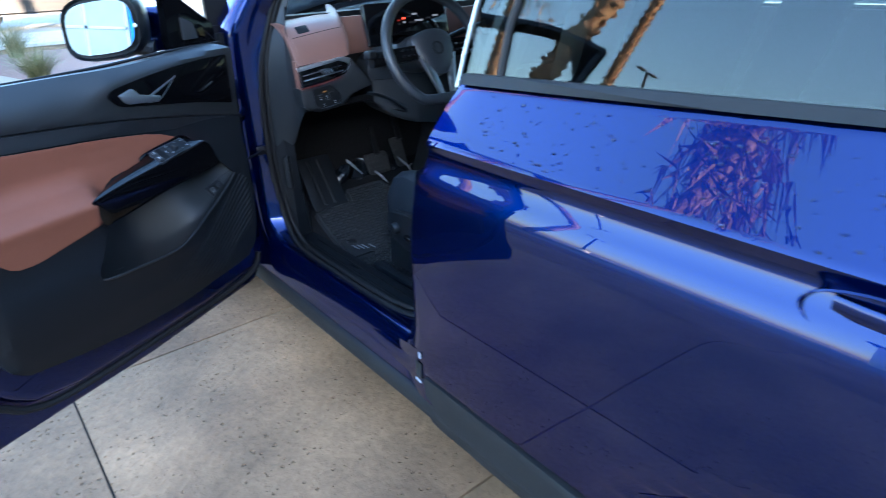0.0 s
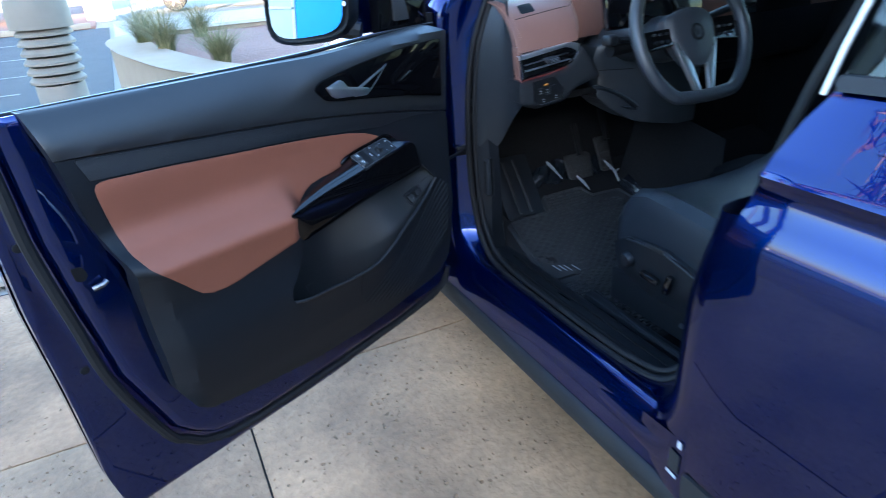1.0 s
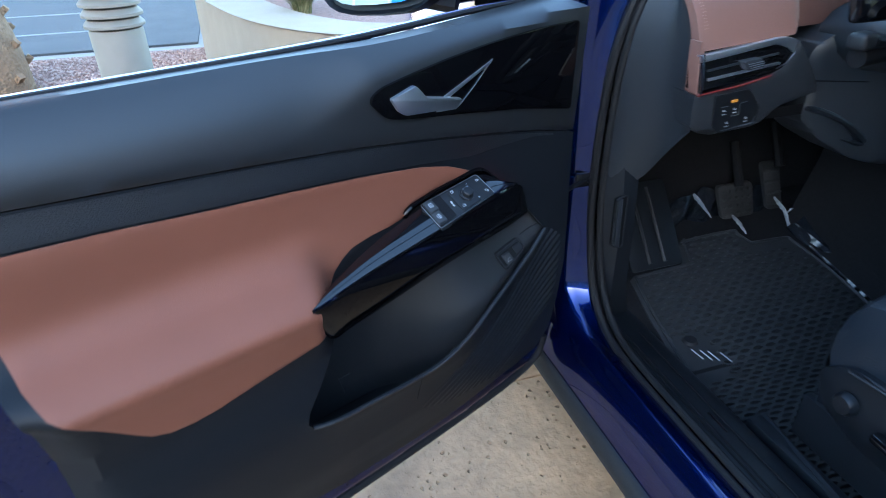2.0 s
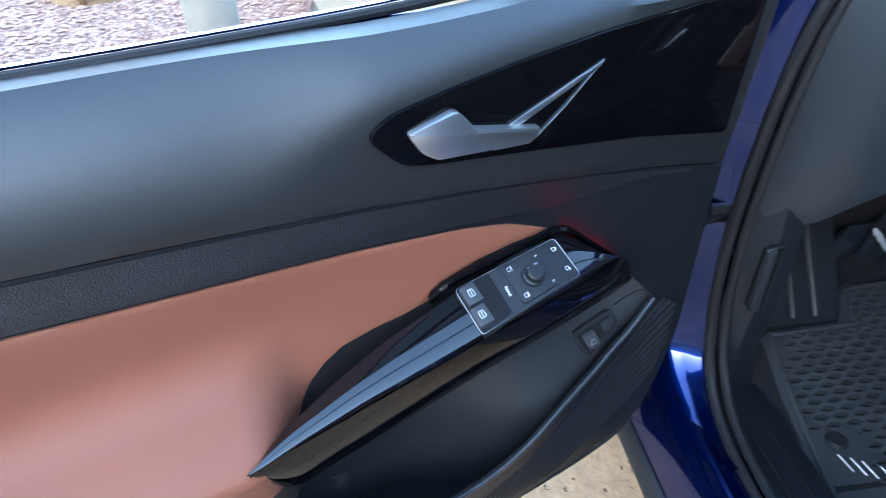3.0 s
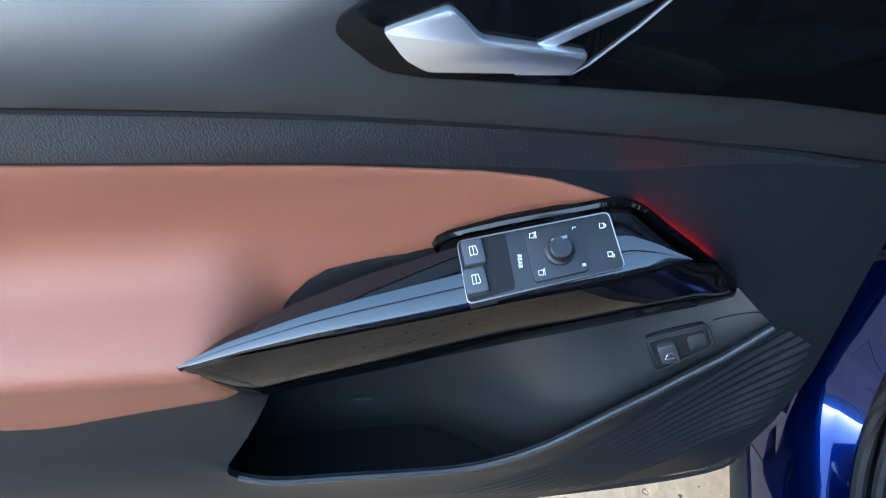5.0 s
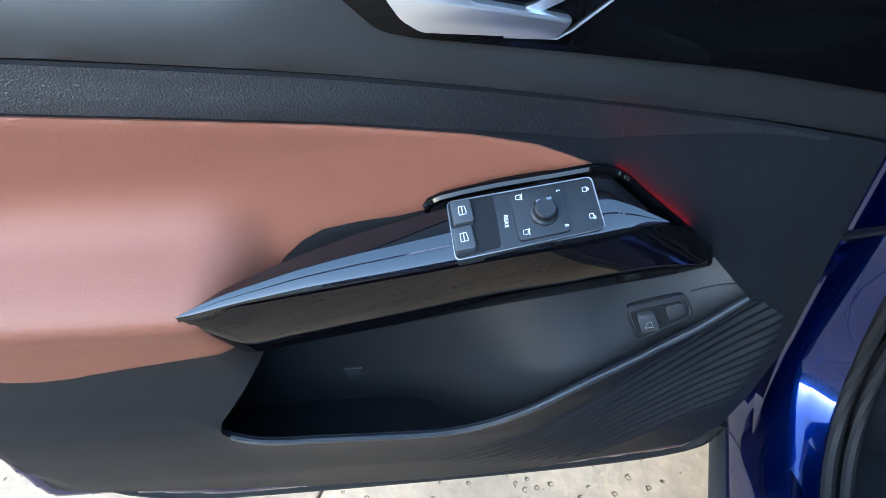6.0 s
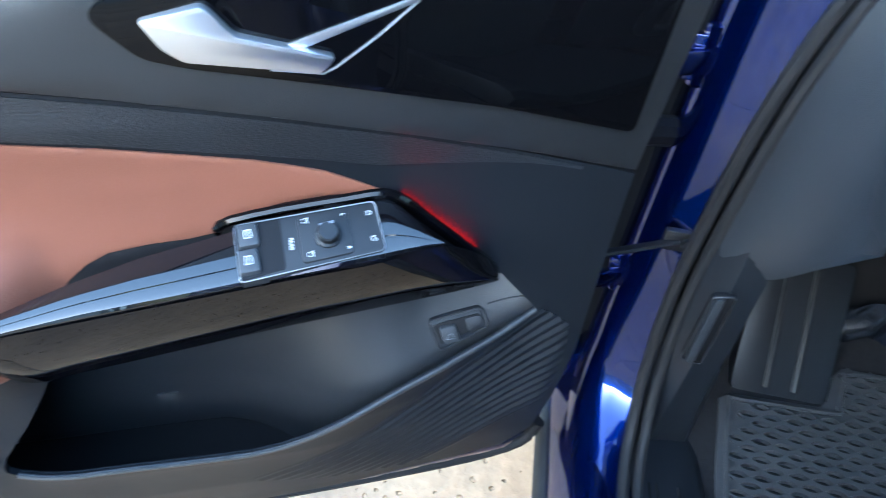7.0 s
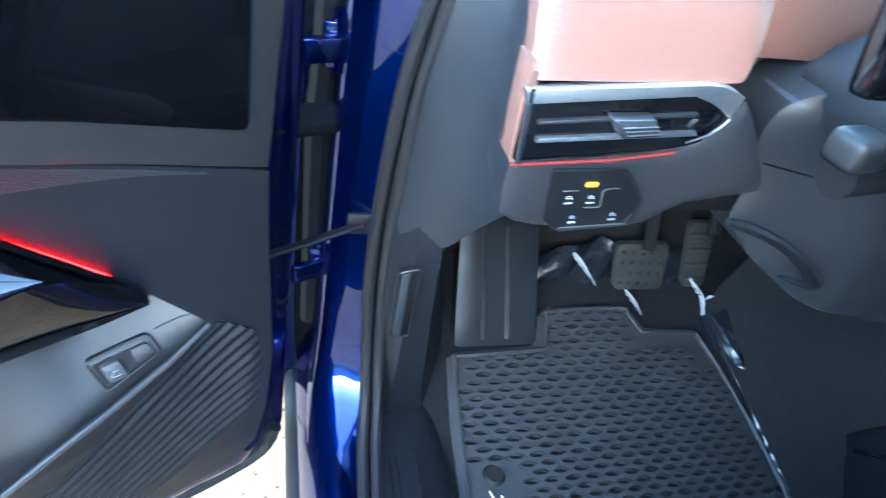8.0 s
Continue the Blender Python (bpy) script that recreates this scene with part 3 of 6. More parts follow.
# thin near-black sheet over the trim, colouring in the shade behind the grip
part("grip_recess_shade", sheet(GRIP, lambda u, z: dp(u, trim_w(u, z) + .0015 + .004 * smooth(.42, .36, u), z), 0.006, -DW, 0.004, 0.001), DARK, front_door)
part("grip_rim", tube([dp(u, max(trim_w(u, z), .1) + .0110, z) for u, z in dense([(.452, .911), (.441, .926), (.354, .943), (.322, .949), (.304, .943), (.28, .922), (.254, .900), (.222, .872)], 4)], [.002, .003, .004] + [.0042] * 22 + [.004, .004, .003, .002], 8), BEZEL_BLACK, front_door)
GLOWLINE = dense([(.302, .9415), (.280, .9220), (.254, .9000), (.238, .8862), (.231, .8800)], 4)
part("rim_skirt", tube([dp(u + .0042, trim_w(u, z) + .0042, z - .0048) for u, z in GLOWLINE], .0034, 6), BEZEL_BLACK, front_door)
part("ambient_light", tube([dp(u + .0004, trim_w(u, z) + .0026, z - .0004) for u, z in GLOWLINE], [.0003 + .0011 * k / (len(GLOWLINE) - 1) for k in range(len(GLOWLINE))], 6), RED_GLOW, front_door, "red glowing ambient light line")

# switch block
PLATE = rounded([(.4375, .1275), (.329, .124), (.324, .161), (.4335, .1685)], .004)
part("switch_block", plate(PLATE, on_cap(.0042), .006, -UP, .001), KEY, front_door, "window and mirror switch block")
part("switch_border", tube([on_cap(.0044)(*p) for p in PLATE + PLATE[:1]], .0005, 6), METAL, front_door)
# flat dark plate, painted as the shaded hollow round the window switches
part("switch_recess_shade", plate(rounded([(.4365, .1285), (.403, .1275), (.400, .1635), (.4325, .1675)], .002), on_cap(.0049), .002, -UP, .0), DARK, front_door)
for w0 in (.138, .1565):
    part("window_switch", plate(rounded([(.4355, w0 - .0078), (.4205, w0 - .0085), (.418, w0 + .0078), (.4335, w0 + .0085)], .002), on_cap(.0085), .006, -UP, .0015), KEY_MID, front_door)
    part("window_icon", merge([tube([on_cap(.0087)(u0, w0 + w1) for u0, w1 in ((.4295, -.0028), (.425, -.003), (.4238, .0012), (.4238, .0026), (.429, .003), (.4295, -.0028))], .00028, 4), tube([on_cap(.0087)(.427, w0 - .0028), on_cap(.0087)(.4265, w0 + .0026)], .00028, 4)]), WHITE_INK, front_door)
part("mirror_switch_plate", plate(rounded([(.3905, .1285), (.352, .1275), (.348, .160), (.387, .1625)], .004), on_cap(.0060), .003, -UP, .0008), KEY, front_door)
knob_c = on_cap(.006)(.367, .1455)
cap_n = (on_cap(0)(.367, .1465) - on_cap(0)(.367, .1445)).cross(DU).normalized()
cap_n = cap_n if cap_n.z > 0 else -cap_n
part("mirror_knob", lathe([(.0002, .0), (.0105, .0), (.0105, .002), (.0085, .003), (.0082, .009), (.007, .0102), (.0002, .0102)], knob_c, 24, cap_n), KEY, front_door)
part("knob_pointer", plate([(.3735, .1445), (.3625, .1435), (.3625, .1452), (.3735, .1462)], on_cap(.0175), .0015, -UP), METAL, front_door)
for u0, w0 in ((.3845, .133), (.3815, .1575)):
    mark = [(-.0018, -.0016), (.0018, -.0012), (.0018, .0014), (-.0012, .0018), (-.0018, -.0016)]
    part("mirror_icon", merge([tube([on_cap(.0068)(u0 + a, w0 + b) for a, b in mark], .00026, 4), tube([on_cap(.0068)(u0 - .0026, w0 - .0022), on_cap(.0068)(u0 - .0026, w0 + .0022)], .00026, 4)]), WHITE_INK, front_door)
for u0, w0, lift in ((.3355, .1325, 0), (.333, .1515, .0012)):
    body = [(-.0018, -.0015), (.0012, -.0015), (.0012, .0015), (-.0018, .0015), (-.0018, -.0015)]
    shackle = [(-.0018 - .0014 * math.sin(a), lift + .0011 * math.cos(a)) for a in np.linspace(0, 3.1416, 7)]
    part("lock_icon", merge([tube([on_cap(.0047)(u0 + a, w0 + b) for a, b in body], .0003, 4), tube([on_cap(.0047)(u0 + a, w0 + b) for a, b in shackle], .00026, 4)]), WHITE_INK, front_door)


def lettering(name, text, size, f_mid, right, up, mat, parent):
    """Built-in letters laid flat at a place."""
    cu = bpy.data.curves.new("letters", "FONT")
    cu.body, cu.size, cu.align_x, cu.align_y, cu.extrude = text, size, "CENTER", "CENTER", size * .02
    tmp = new("letters", cu)
    me = bpy.data.meshes.new_from_object(tmp)
    bpy.data.objects.remove(tmp)
    right, up = right.normalized(), up.normalized()
    nrm = right.cross(up).normalized()
    me.transform(Matrix.Translation(f_mid) @ Matrix((right, nrm.cross(right), nrm)).transposed().to_4x4())
    bm = bmesh.new()
    bm.from_mesh(me)
    bpy.data.meshes.remove(me)
    return part(name, bm, mat, parent, smooth=False)


along_w = on_cap(0)(.40, .16) - on_cap(0)(.40, .13)
lettering("rear_lettering", "REAR", .0043, on_cap(.0062)(.395, .148), along_w, DU * -1, WHITE_INK, front_door)
lettering("left_lettering", "L", .0042, on_cap(.0068)(.355, .1325), along_w, DU * -1, WHITE_INK, front_door)
lettering("right_lettering", "R", .0042, on_cap(.0068)(.352, .157), along_w, DU * -1, WHITE_INK, front_door)

# tailgate switch below
SW2 = rounded([(.266, .776), (.210, .789), (.203, .772), (.254, .748)], .005)
part("tailgate_switch_frame", sheet(SW2, lambda u, z: dp(u, pocket_w(u, z) + .004, z), .008, -DW, .006, .0015), PLAST, front_door)
part("tailgate_switch_border", tube([dp(u, pocket_w(u, z) + .0042, z) for u, z in SW2 + SW2[:1]], .0014, 6), KEY, front_door)
part("switch_surround", tube([dp(u, pocket_w(u, z) + .0014, z) for u, z in dense([(.203, .790), (.180, .798), (.161, .802), (.153, .797), (.158, .789)], 4)], .0011, 6), KEY, front_door)
# no real hollow: a dark sheet on the frame gives the recess its shade
part("tailgate_recess_shade", sheet(rounded([(.261, .772), (.213, .783), (.208, .773), (.253, .754)], .003), lambda u, z: dp(u, pocket_w(u, z) + .0046, z), .008, -DW, .002, 0), DARK, front_door)
part("tailgate_switch", plate(rounded([(.255, .7715), (.239, .7745), (.233, .760), (.250, .757)], .002), lambda u, z: dp(u, pocket_w(u, z) + .009, z), .008, -DW, .0015), KEY_MID, front_door)
part("tailgate_switch_end", sheet(rounded([(.228, .7785), (.212, .7825), (.208, .7735), (.224, .7665)], .003), lambda u, z: dp(u, pocket_w(u, z) + .0065 + .12 * max(0, .216 - u), z), .006, -DW, .005, .001), KEY, front_door)

part("tailgate_icon", tube([dp(u, pocket_w(u, z) + .0093, z) for u, z in ((.248, .762), (.2455, .7665), (.242, .7675), (.240, .763), (.248, .762))], .0004, 4), DIM_INK, front_door)

# inner handle in its black triangle
BEZEL = rounded([(.502, 1.088), (.498, 1.097), (.483, 1.105), (.436, 1.114), (.38, 1.123), (.299, 1.133), (.2, 1.140), (.112, 1.141), (.117, 1.003), (.237, 1.028), (.362, 1.046), (.452, 1.058), (.478, 1.064)], .008)
part("handle_bezel", plate(BEZEL, lambda u, z: dp(u, .1215, z), .02, -DW, .0012), BEZEL_BLACK, front_door, "piano black triangular handle surround")
HANDLE = [(.475, 1.090), (.437, 1.101), (.431, 1.096), (.420, 1.083), (.359, 1.070), (.359, 1.066), (.367, 1.057), (.452, 1.064), (.464, 1.072)]
part("inner_handle", plate(rounded(HANDLE, .004, 4), lambda u, z: dp(u, .130 - .10 * max(0, u - .44) - .10 * max(0, 1.082 - z), z), .010, -DW, .0028), SILVER, front_door, "satin silver inner door handle")
BAR = [(.397, 1.0725), (.306, 1.1085), (.298, 1.112), (.302, 1.1065), (.386, 1.0700)]
part("trim_bar", plate(BAR, lambda u, z: dp(u, .1240, z), .002, -DW, .0004), SILVER, front_door)
part("trim_line", tube([dp(u, trim_w(u, z) + .0055, z) for u, z in ((.298, 1.1115), (.331, 1.081), (.357, 1.0605), (.366, 1.0555), (.40, 1.058))], .0009, 5), SILVER, front_door)

# latch, rear face details
part("latch_body", block(dp(1.012, .066, .870), (.016, .016, .024), Matrix.Rotation(DOOR_TURN, 3, "Z"), .004), DARK, front_door)
part("door_latch", merge([tube([dp(1.002, .082, .842), dp(.985, .088, .846), dp(.978, .086, .85)], .005, 8)]), METAL, front_door, "metal door latch")
# near-black plate on the shell, standing in for the slot's dark inside
part("latch_slot_shade", plate(rounded([(1.024, .888), (1.006, .885), (1.0, .866), (1.01, .857), (1.022, .863)], .005), lambda u, z: dp(u, .0755, z), .002, -DW), DARK, front_door)
for u, z in ((1.045, .66), (1.072, .93)):
    part("door_plug", lathe([(.0002, .004), (.008, .003), (.009, 0)], dp(u, shell_w(u, z), z), 12, DW), RUBBER, front_door)
for z in (1.005, .70):
    part("door_hinge", merge([block(dp(-.012, -.01, z), (.055, .014, .028), Matrix.Rotation(DOOR_TURN, 3, "Z"), .005), tube([dp(-.035, -.02, z - .03), dp(-.035, -.02, z + .035)], .011, 10)]), PAINT, front_door)
part("check_strap", tube([dp(.09, .035, .785), dp(.02, .035, .79), (.862, 2.006, .80)], .007, 8, None, .5), DARK, front_door, "metal door check strap")
part("wiring_boot", tube([dp(.06, .0, .93), dp(.0, -.02, .92), (.86, 2.09, .90)], .018, 10), DARK, front_door)


# outside mirror on the door's front corner
def mirror_ring(s, grow=0.0):
    """A rounded mirror outline; s runs from the glass to the nose of the housing."""
    out = []
    for k in range(24):
        a = 2 * math.pi * k / 24
        c, d = math.cos(a), math.sin(a)
        out.append((math.copysign(abs(c) ** .6, c), math.copysign(abs(d) ** .6, d)))
    return out


M_C, M_N = dp(.305, -.133, 1.228), (DU * .93 + DW * .36 + UP * .085).normalized()
M_R = M_N.cross(UP).normalized()
M_U = M_R.cross(M_N)


def mirror_body():
    rings = []
    for back, sx, sz in ((0.0, .112, .078), (-.012, .118, .084), (.015, .121, .087), (.05, .115, .083), (.085, .09, .066), (.105, .05, .04)):
        b = back if back > 0 else (-.006 if back < 0 else .004)
        rings.append([M_C - M_N * b + M_R * (x * sx) + M_U * (z * sz + (.012 * x * -1)) for x, z in mirror_ring(0)])
    return loft(rings)


mirror_housing = part("mirror_housing", mirror_body(), PLAST, front_door, "dark wing mirror housing")
part("mirror_glass", plate([(x * .103, z * .069 - .011 * x) for x, z in mirror_ring(0)], lambda a, b: M_C + M_N * .0085 + M_R * a + M_U * b, .004, -M_N), MIRROR, front_door, "wing mirror glass")
part("mirror_foot", block(dp(.175, -.105, 1.212), (.125, .07, .125), Matrix.Rotation(DOOR_TURN, 3, "Z"), .024, 3), PAINT, front_door, "blue foot of the wing mirror")
part("mirror_arm", tube([dp(.22, -.04, 1.165), dp(.26, -.09, 1.175), dp(.29, -.14, 1.19)], [.022, .022, .026], 10), PLAST, front_door)
part("mirror_corner", sheet([(.05, 1.165), (.215, 1.160), (.212, 1.20), (.20, 1.29), (.17, 1.315), (.05, 1.22)], lambda u, z: dp(u, .026 - .1 * (z - 1.16), z), .04, -DW, .03, .003), BEZEL_BLACK, front_door, "black mirror corner panel")
# plain grey inset on the corner panel
part("corner_inset", plate(rounded([(.170, 1.184), (.118, 1.184), (.125, 1.228), (.165, 1.246)], .006), lambda u, z: dp(u, .031 - .1 * (z - 1.16), z), .006, -DW, .001), CLAD, front_door, "small grey inset in the mirror corner")
part("indicator_lamp", lathe([(.0002, .0), (.006, .0), (.004, .003)], M_C + M_N * .009 + M_R * -.108 + UP * .005, 8, M_N), WHITE_INK, front_door)

# ---- the car's body round the opening ----
SIDE = dense([(.24, .83), (.30, .795), (.38, .782), (.47, .772), (.60, .766), (.75, .765), (.88, .767), (.92, .7695), (.945, .774), (.965, .7805), (.985, .7885), (1.003, .7945), (1.014, .7955), (1.024, .792), (1.032, .7878), (1.036, .787), (1.040, .7887), (1.05, .7943)], 20)
low_side_x = lerp_table(SIDE)


def side_x(z):
    """The side's section: rounded flank, a fold, then the plain slanting shoulder."""
    return low_side_x(z) if z < 1.04 else .7887 + .56 * (z - 1.04) - .3 * (z - 1.04) ** 2




def on_side(lift=0.0):
    """The rear door's skin: y and z to a place."""
    return lambda y, z: Vector((side_x(z) - lift + .012 * smooth(.55, -.6, y) ** 2, y, z))


OUT = Vector((1, 0, 0))
RD_FRONT = [(1.018, .455), (1.022, .58), (1.026, .66), (1.030, .73), (1.028, .80), (1.022, .87), (1.013, .93), (1.003, .97), (.988, 1.033), (.980, 1.065), (.965, 1.11), (.944, 1.148)]
RD = RD_FRONT + [(.6, 1.163), (.2, 1.183), (-.35, 1.205), (-.36, .95), (-.1, .80), (.2, .70), (.42, .55), (.46, .45)]
rear_door = part("rear_door", sheet(RD, on_side(), (0.05, 0.0055), OUT, 0.03, 0.004), PAINT, car, "closed blue rear door with water beads", 30)
part("lower_cladding", sheet(rounded([(1.022, .45), (1.026, .30), (1.01, .275), (.44, .25), (.46, .43)], .012), on_side(.004), (0.06, 0.02), OUT, 0.03, 0.003), CLAD, rear_door, "grey plastic door cladding")
part("belt_moulding", sheet([(.937, 1.150), (.6, 1.165), (.2, 1.185), (-.35, 1.207), (-.35, 1.223), (.2, 1.201), (.6, 1.183), (.943, 1.168), (.946, 1.160)], lambda y, z: Vector((.843 + (z - 1.16) * .5, y, z)), .03, OUT, .02, .004), CLAD, rear_door, "grey window belt moulding")


def window_x(z):
    return .870 + (z - 1.19) * .22


part("rear_window", plate([(.945, 1.160), (-.3, 1.205), (-.35, 1.52), (.79, 1.56), (.87, 1.44), (.928, 1.28)], lambda y, z: Vector((window_x(z), y, z)), .004, OUT), TINT, rear_door, "tinted rear door glass").visible_shadow = False
part("window_frame", merge([tube([(window_x(z) - .004, y, z) for y, z in ((.962, 1.140), (.955, 1.20), (.938, 1.29), (.88, 1.445), (.80, 1.57))], .0045, 8), tube([(window_x(1.57), y, z) for y, z in ((.80, 1.57), (.2, 1.57), (-.35, 1.53))], .02, 8)]), SILVER, rear_door, "bright window frame moulding")
# slim grey upright across the rear door glass
part("glass_upright_bar", tube([(window_x(z) - .002, y, z) for y, z in ((.852, 1.172), (.846, 1.26), (.79, 1.45), (.73, 1.55))], .007, 6), CLAD, rear_door)


def handle_cup():
    """A flush handle in its oval cup."""
    cy, cz, L, H = .10, .985, .155, .034
    ringed = []
    for grow, sink in ((1.12, -.003), (1.06, -.006), (1.0, -.002), (.96, .02), (.9, .032)):
        ringed.append([Vector((side_x(cz) - .002 + sink, cy + math.copysign(abs(math.cos(a)) ** .55, math.cos(a)) * L * (grow if grow <= 1 else 1 + (grow - 1) * .25), cz + math.sin(a) * H * grow)) for a in np.linspace(0, 2 * math.pi, 33)[:-1]])
    return loft(ringed, True, False)


part("handle_cup", handle_cup(), PAINT, rear_door)
part("handle_cup_back", plate([(.10 + math.copysign(abs(math.cos(a)) ** .55, math.cos(a)) * .145, .985 + math.sin(a) * .031) for a in np.linspace(0, 6.2832, 25)[:-1]], lambda y, z: Vector((side_x(.985) + .03, y, z)), .004, OUT), DARK, rear_door)
part("door_handle", loft([[Vector((side_x(.985) - .004 + .010 * abs(s) ** 3 + .006 * math.cos(a), .095 + s * .13, .992 + .013 * math.sin(a))) for a in np.linspace(0, 6.2832, 13)[:-1]] for s in np.linspace(-1, 1, 9)]), PAINT, rear_door, "flush blue door handle")


def beads():
    """Dried water beads scattered over the shoulder of the door."""
    rnd, bm = random.Random(5), bmesh.new()
    for _ in range(150):
        y, z, r = rnd.uniform(.15, .87), rnd.uniform(1.045, 1.15), rnd.choice((.0012, .0016, .0022, .003))
        c = on_side(.0002)(y, z)
        g = bmesh.ops.create_icosphere(bm, subdivisions=1, radius=1.0)["verts"]
        bmesh.ops.transform(bm, matrix=Matrix.Translation(c) @ Matrix.Diagonal((r * .4, r * 1.5, r, 1)), verts=g)
    return bm


tagged(part("dried_rain", beads(), CLEAR, rear_door, "scattered water beads"), kind="stuff")

# sill
SILL = [(.98, .466), (.94, .470), (.905, .474), (.880, .476), (.866, .482), (.852, .488), (.836, .489), (.824, .481), (.814, .462), (.805, .432), (.799, .400), (.795, .366)]
CLADP = [(.804, .376), (.790, .372), (.784, .360), (.782, .340), (.788, .316), (.803, .300), (.84, .29), (.92, .285)]


def sill_run(profile, y0=1.0, y1=2.16, n=14):
    return loft([[Vector((x, y, z)) for x, z in dense(profile, 3)] for y in np.linspace(y0, y1, n)], False, False)


sill = part("sill", sill_run(SILL, 1.06), PAINT, car, "glossy blue door sill")
part("sill_cladding", sill_run(CLADP, -.0, 2.35), CLAD, car, "grey sill cladding")
part("sill_label", plate(rounded([(1.262, .826), (1.232, .826), (1.232, .848), (1.262, .848)], .002), lambda y, x: Vector((x, y, float(np.interp(x, [.824, .836, .852], [.4815, .4895, .4885])))) , .0008, -UP), STICKER, sill)
# lower centre pillar with its stickers
def pillar_foot():
    """The painted surface that swings from the sill up into the pillar, round to the seal."""
    outer = dense([(.786, 1.0, .97), (.782, 1.018, .80), (.781, 1.018, .65), (.781, 1.02, .54), (.784, 1.05, .47), (.792, 1.11, .43), (.799, 1.19, .425), (.804, 1.30, .430)], 5)
    seal = dense([(.95, 1.09, .94), (.915, 1.125, .80), (.905, 1.135, .69), (.905, 1.135, .60), (.908, 1.148, .545), (.900, 1.178, .502), (.880, 1.215, .484), (.862, 1.30, .483)], 5)
    ctrl = dense([(.79, 1.09, .95), (.788, 1.12, .80), (.786, 1.12, .68), (.785, 1.12, .57), (.79, 1.14, .50), (.80, 1.17, .488), (.812, 1.215, .492), (.822, 1.30, .497)], 5)
    rings = []
    for a, c, b in zip(outer, ctrl, seal):
        a, b, c = Vector(a), Vector(b), Vector(c)
        rings.append([a + Vector((0, -.03, -.02))] + [a * (1 - q) ** 2 + c * 2 * q * (1 - q) + b * q * q for q in np.linspace(0, 1, 9)] + [b + Vector((.03, .004, -.006))])
    low = [Vector((.7815, 1.02, z)) for z in (.54, .36)]
    bm = loft(rings, False, False)
    apron = [[Vector((.7805 + .19 * max(0, y - 1.03), y, z)) for z in (.37, .42, .47, .505 - .25 * max(0, y - 1.06))] for y in np.linspace(.99, 1.16, 8)]
    return merge([bm, loft(apron, False, False)])


centre_pillar = part("centre_pillar", pillar_foot(), PAINT, car, "blue centre pillar", 60)
part("centre_pillar_trim", tube([(.90, 1.03, .84), (.915, 1.0, 1.0), (.94, .945, 1.15), (.97, .87, 1.35), (1.05, .77, 1.58)], .038, 10), SOFT, car, "grey centre pillar trim")
for (y0, z0, w0, h0, mat) in ((1.040, .500, .010, .016, STICKER), (1.050, .452, .026, .046, CLAD), (1.052, .420, .026, .007, STICKER)):
    part("pillar_sticker", plate([(y0 - w0 / 2, z0 - h0 / 2), (y0 + w0 / 2, z0 - h0 / 2), (y0 + w0 / 2, z0 + h0 / 2), (y0 - w0 / 2, z0 + h0 / 2)], lambda y, z: Vector((.7785 + .12 * max(0, y - 1.03) - (.001 if mat is STICKER else 0), y, z)), .001, OUT), mat, centre_pillar)

# front pillar and hinge jamb
LOOP = dense([(1.05, 1.02, 1.30), (1.02, 1.08, 1.12), (.995, 1.13, .90), (.98, 1.165, .70), (.965, 1.176, .58), (.945, 1.182, .525), (.912, 1.198, .490), (.888, 1.25, .481), (.876, 1.40, .478), (.874, 1.60, .478), (.876, 1.78, .479), (.882, 1.88, .489), (.888, 1.945, .525), (.886, 1.98, .60), (.878, 1.995, .757), (.883, 1.997, .956), (.899, 1.995, 1.08), (.930, 1.985, 1.18), (.965, 1.96, 1.28), (1.02, 1.90, 1.40)], 6)
part("door_aperture_seal", merge([tube(LOOP, .0085, 8), tube([(x + .016, y + (.012 if y < 1.3 else -.010), z + .009) for x, y, z in LOOP], .0075, 8)]), RUBBER, car, "double black rubber door seal")


def jamb():
    """The painted face between the seal and the hinge gap, swept down into the sill."""
    rings = []
    for x, y, z in [p for p in LOOP if p[1] > 1.86 and p[2] > .56][::-1]:
        edge = .825 + .12 * smooth(1.16, 1.42, z)
        rings.append([(x + .004, y + .004, z), (x - .006, y + .012, z), (.5 * (x + edge), y + .022, z), (edge + .012, y + .03, z), (edge, y + .045, z), (edge - .004, y + .10, z), (edge, y + .16, z)])
    foot = [(x, 1.80, z) for x, z in ((.892, .480), (.872, .486), (.852, .492), (.830, .488), (.813, .460), (.802, .415), (.796, .370))]
    last = rings[-1]
    for q in (.2, .4, .6, .8, 1.0):
        e = q * q * (3 - 2 * q)
        ring = []
        for i, (a, b) in enumerate(zip(last, foot)):
            m = [a[k] * (1 - e) + b[k] * e for k in range(3)]
            drop = math.sin(q * math.pi) * .5
            ring.append((m[0], m[1] + .055 * drop, m[2] - .055 * drop))
        rings.append(ring)
    return loft([[Vector(p) for p in r] for r in rings], False, False)


front_pillar = part("front_pillar", jamb(), PAINT, car, "blue front pillar and hinge jamb", 60)
# added dark blocks that shut out light and stand in for the gap's shade
part("jamb_gap_shade", merge([block((.875, 2.17, .78), (.13, .02, 1.0)), block((.79, 2.135, .77), (.20, .012, .86))]), DARK, front_pillar)
part("check_bracket", merge([block((.866, 2.008, .80), (.045, .01, .03), None, .003), lathe([(.0002, .006), (.007, .005), (.008, 0)], (.872, 2.0, .802), 12, (0, -1, 0))]), DARK_METAL, front_pillar)
for z in (1.005, .70):
    part("hinge_leaf", block((.835, 2.05, z), (.06, .012, .05), None, .003), PAINT, front_pillar)
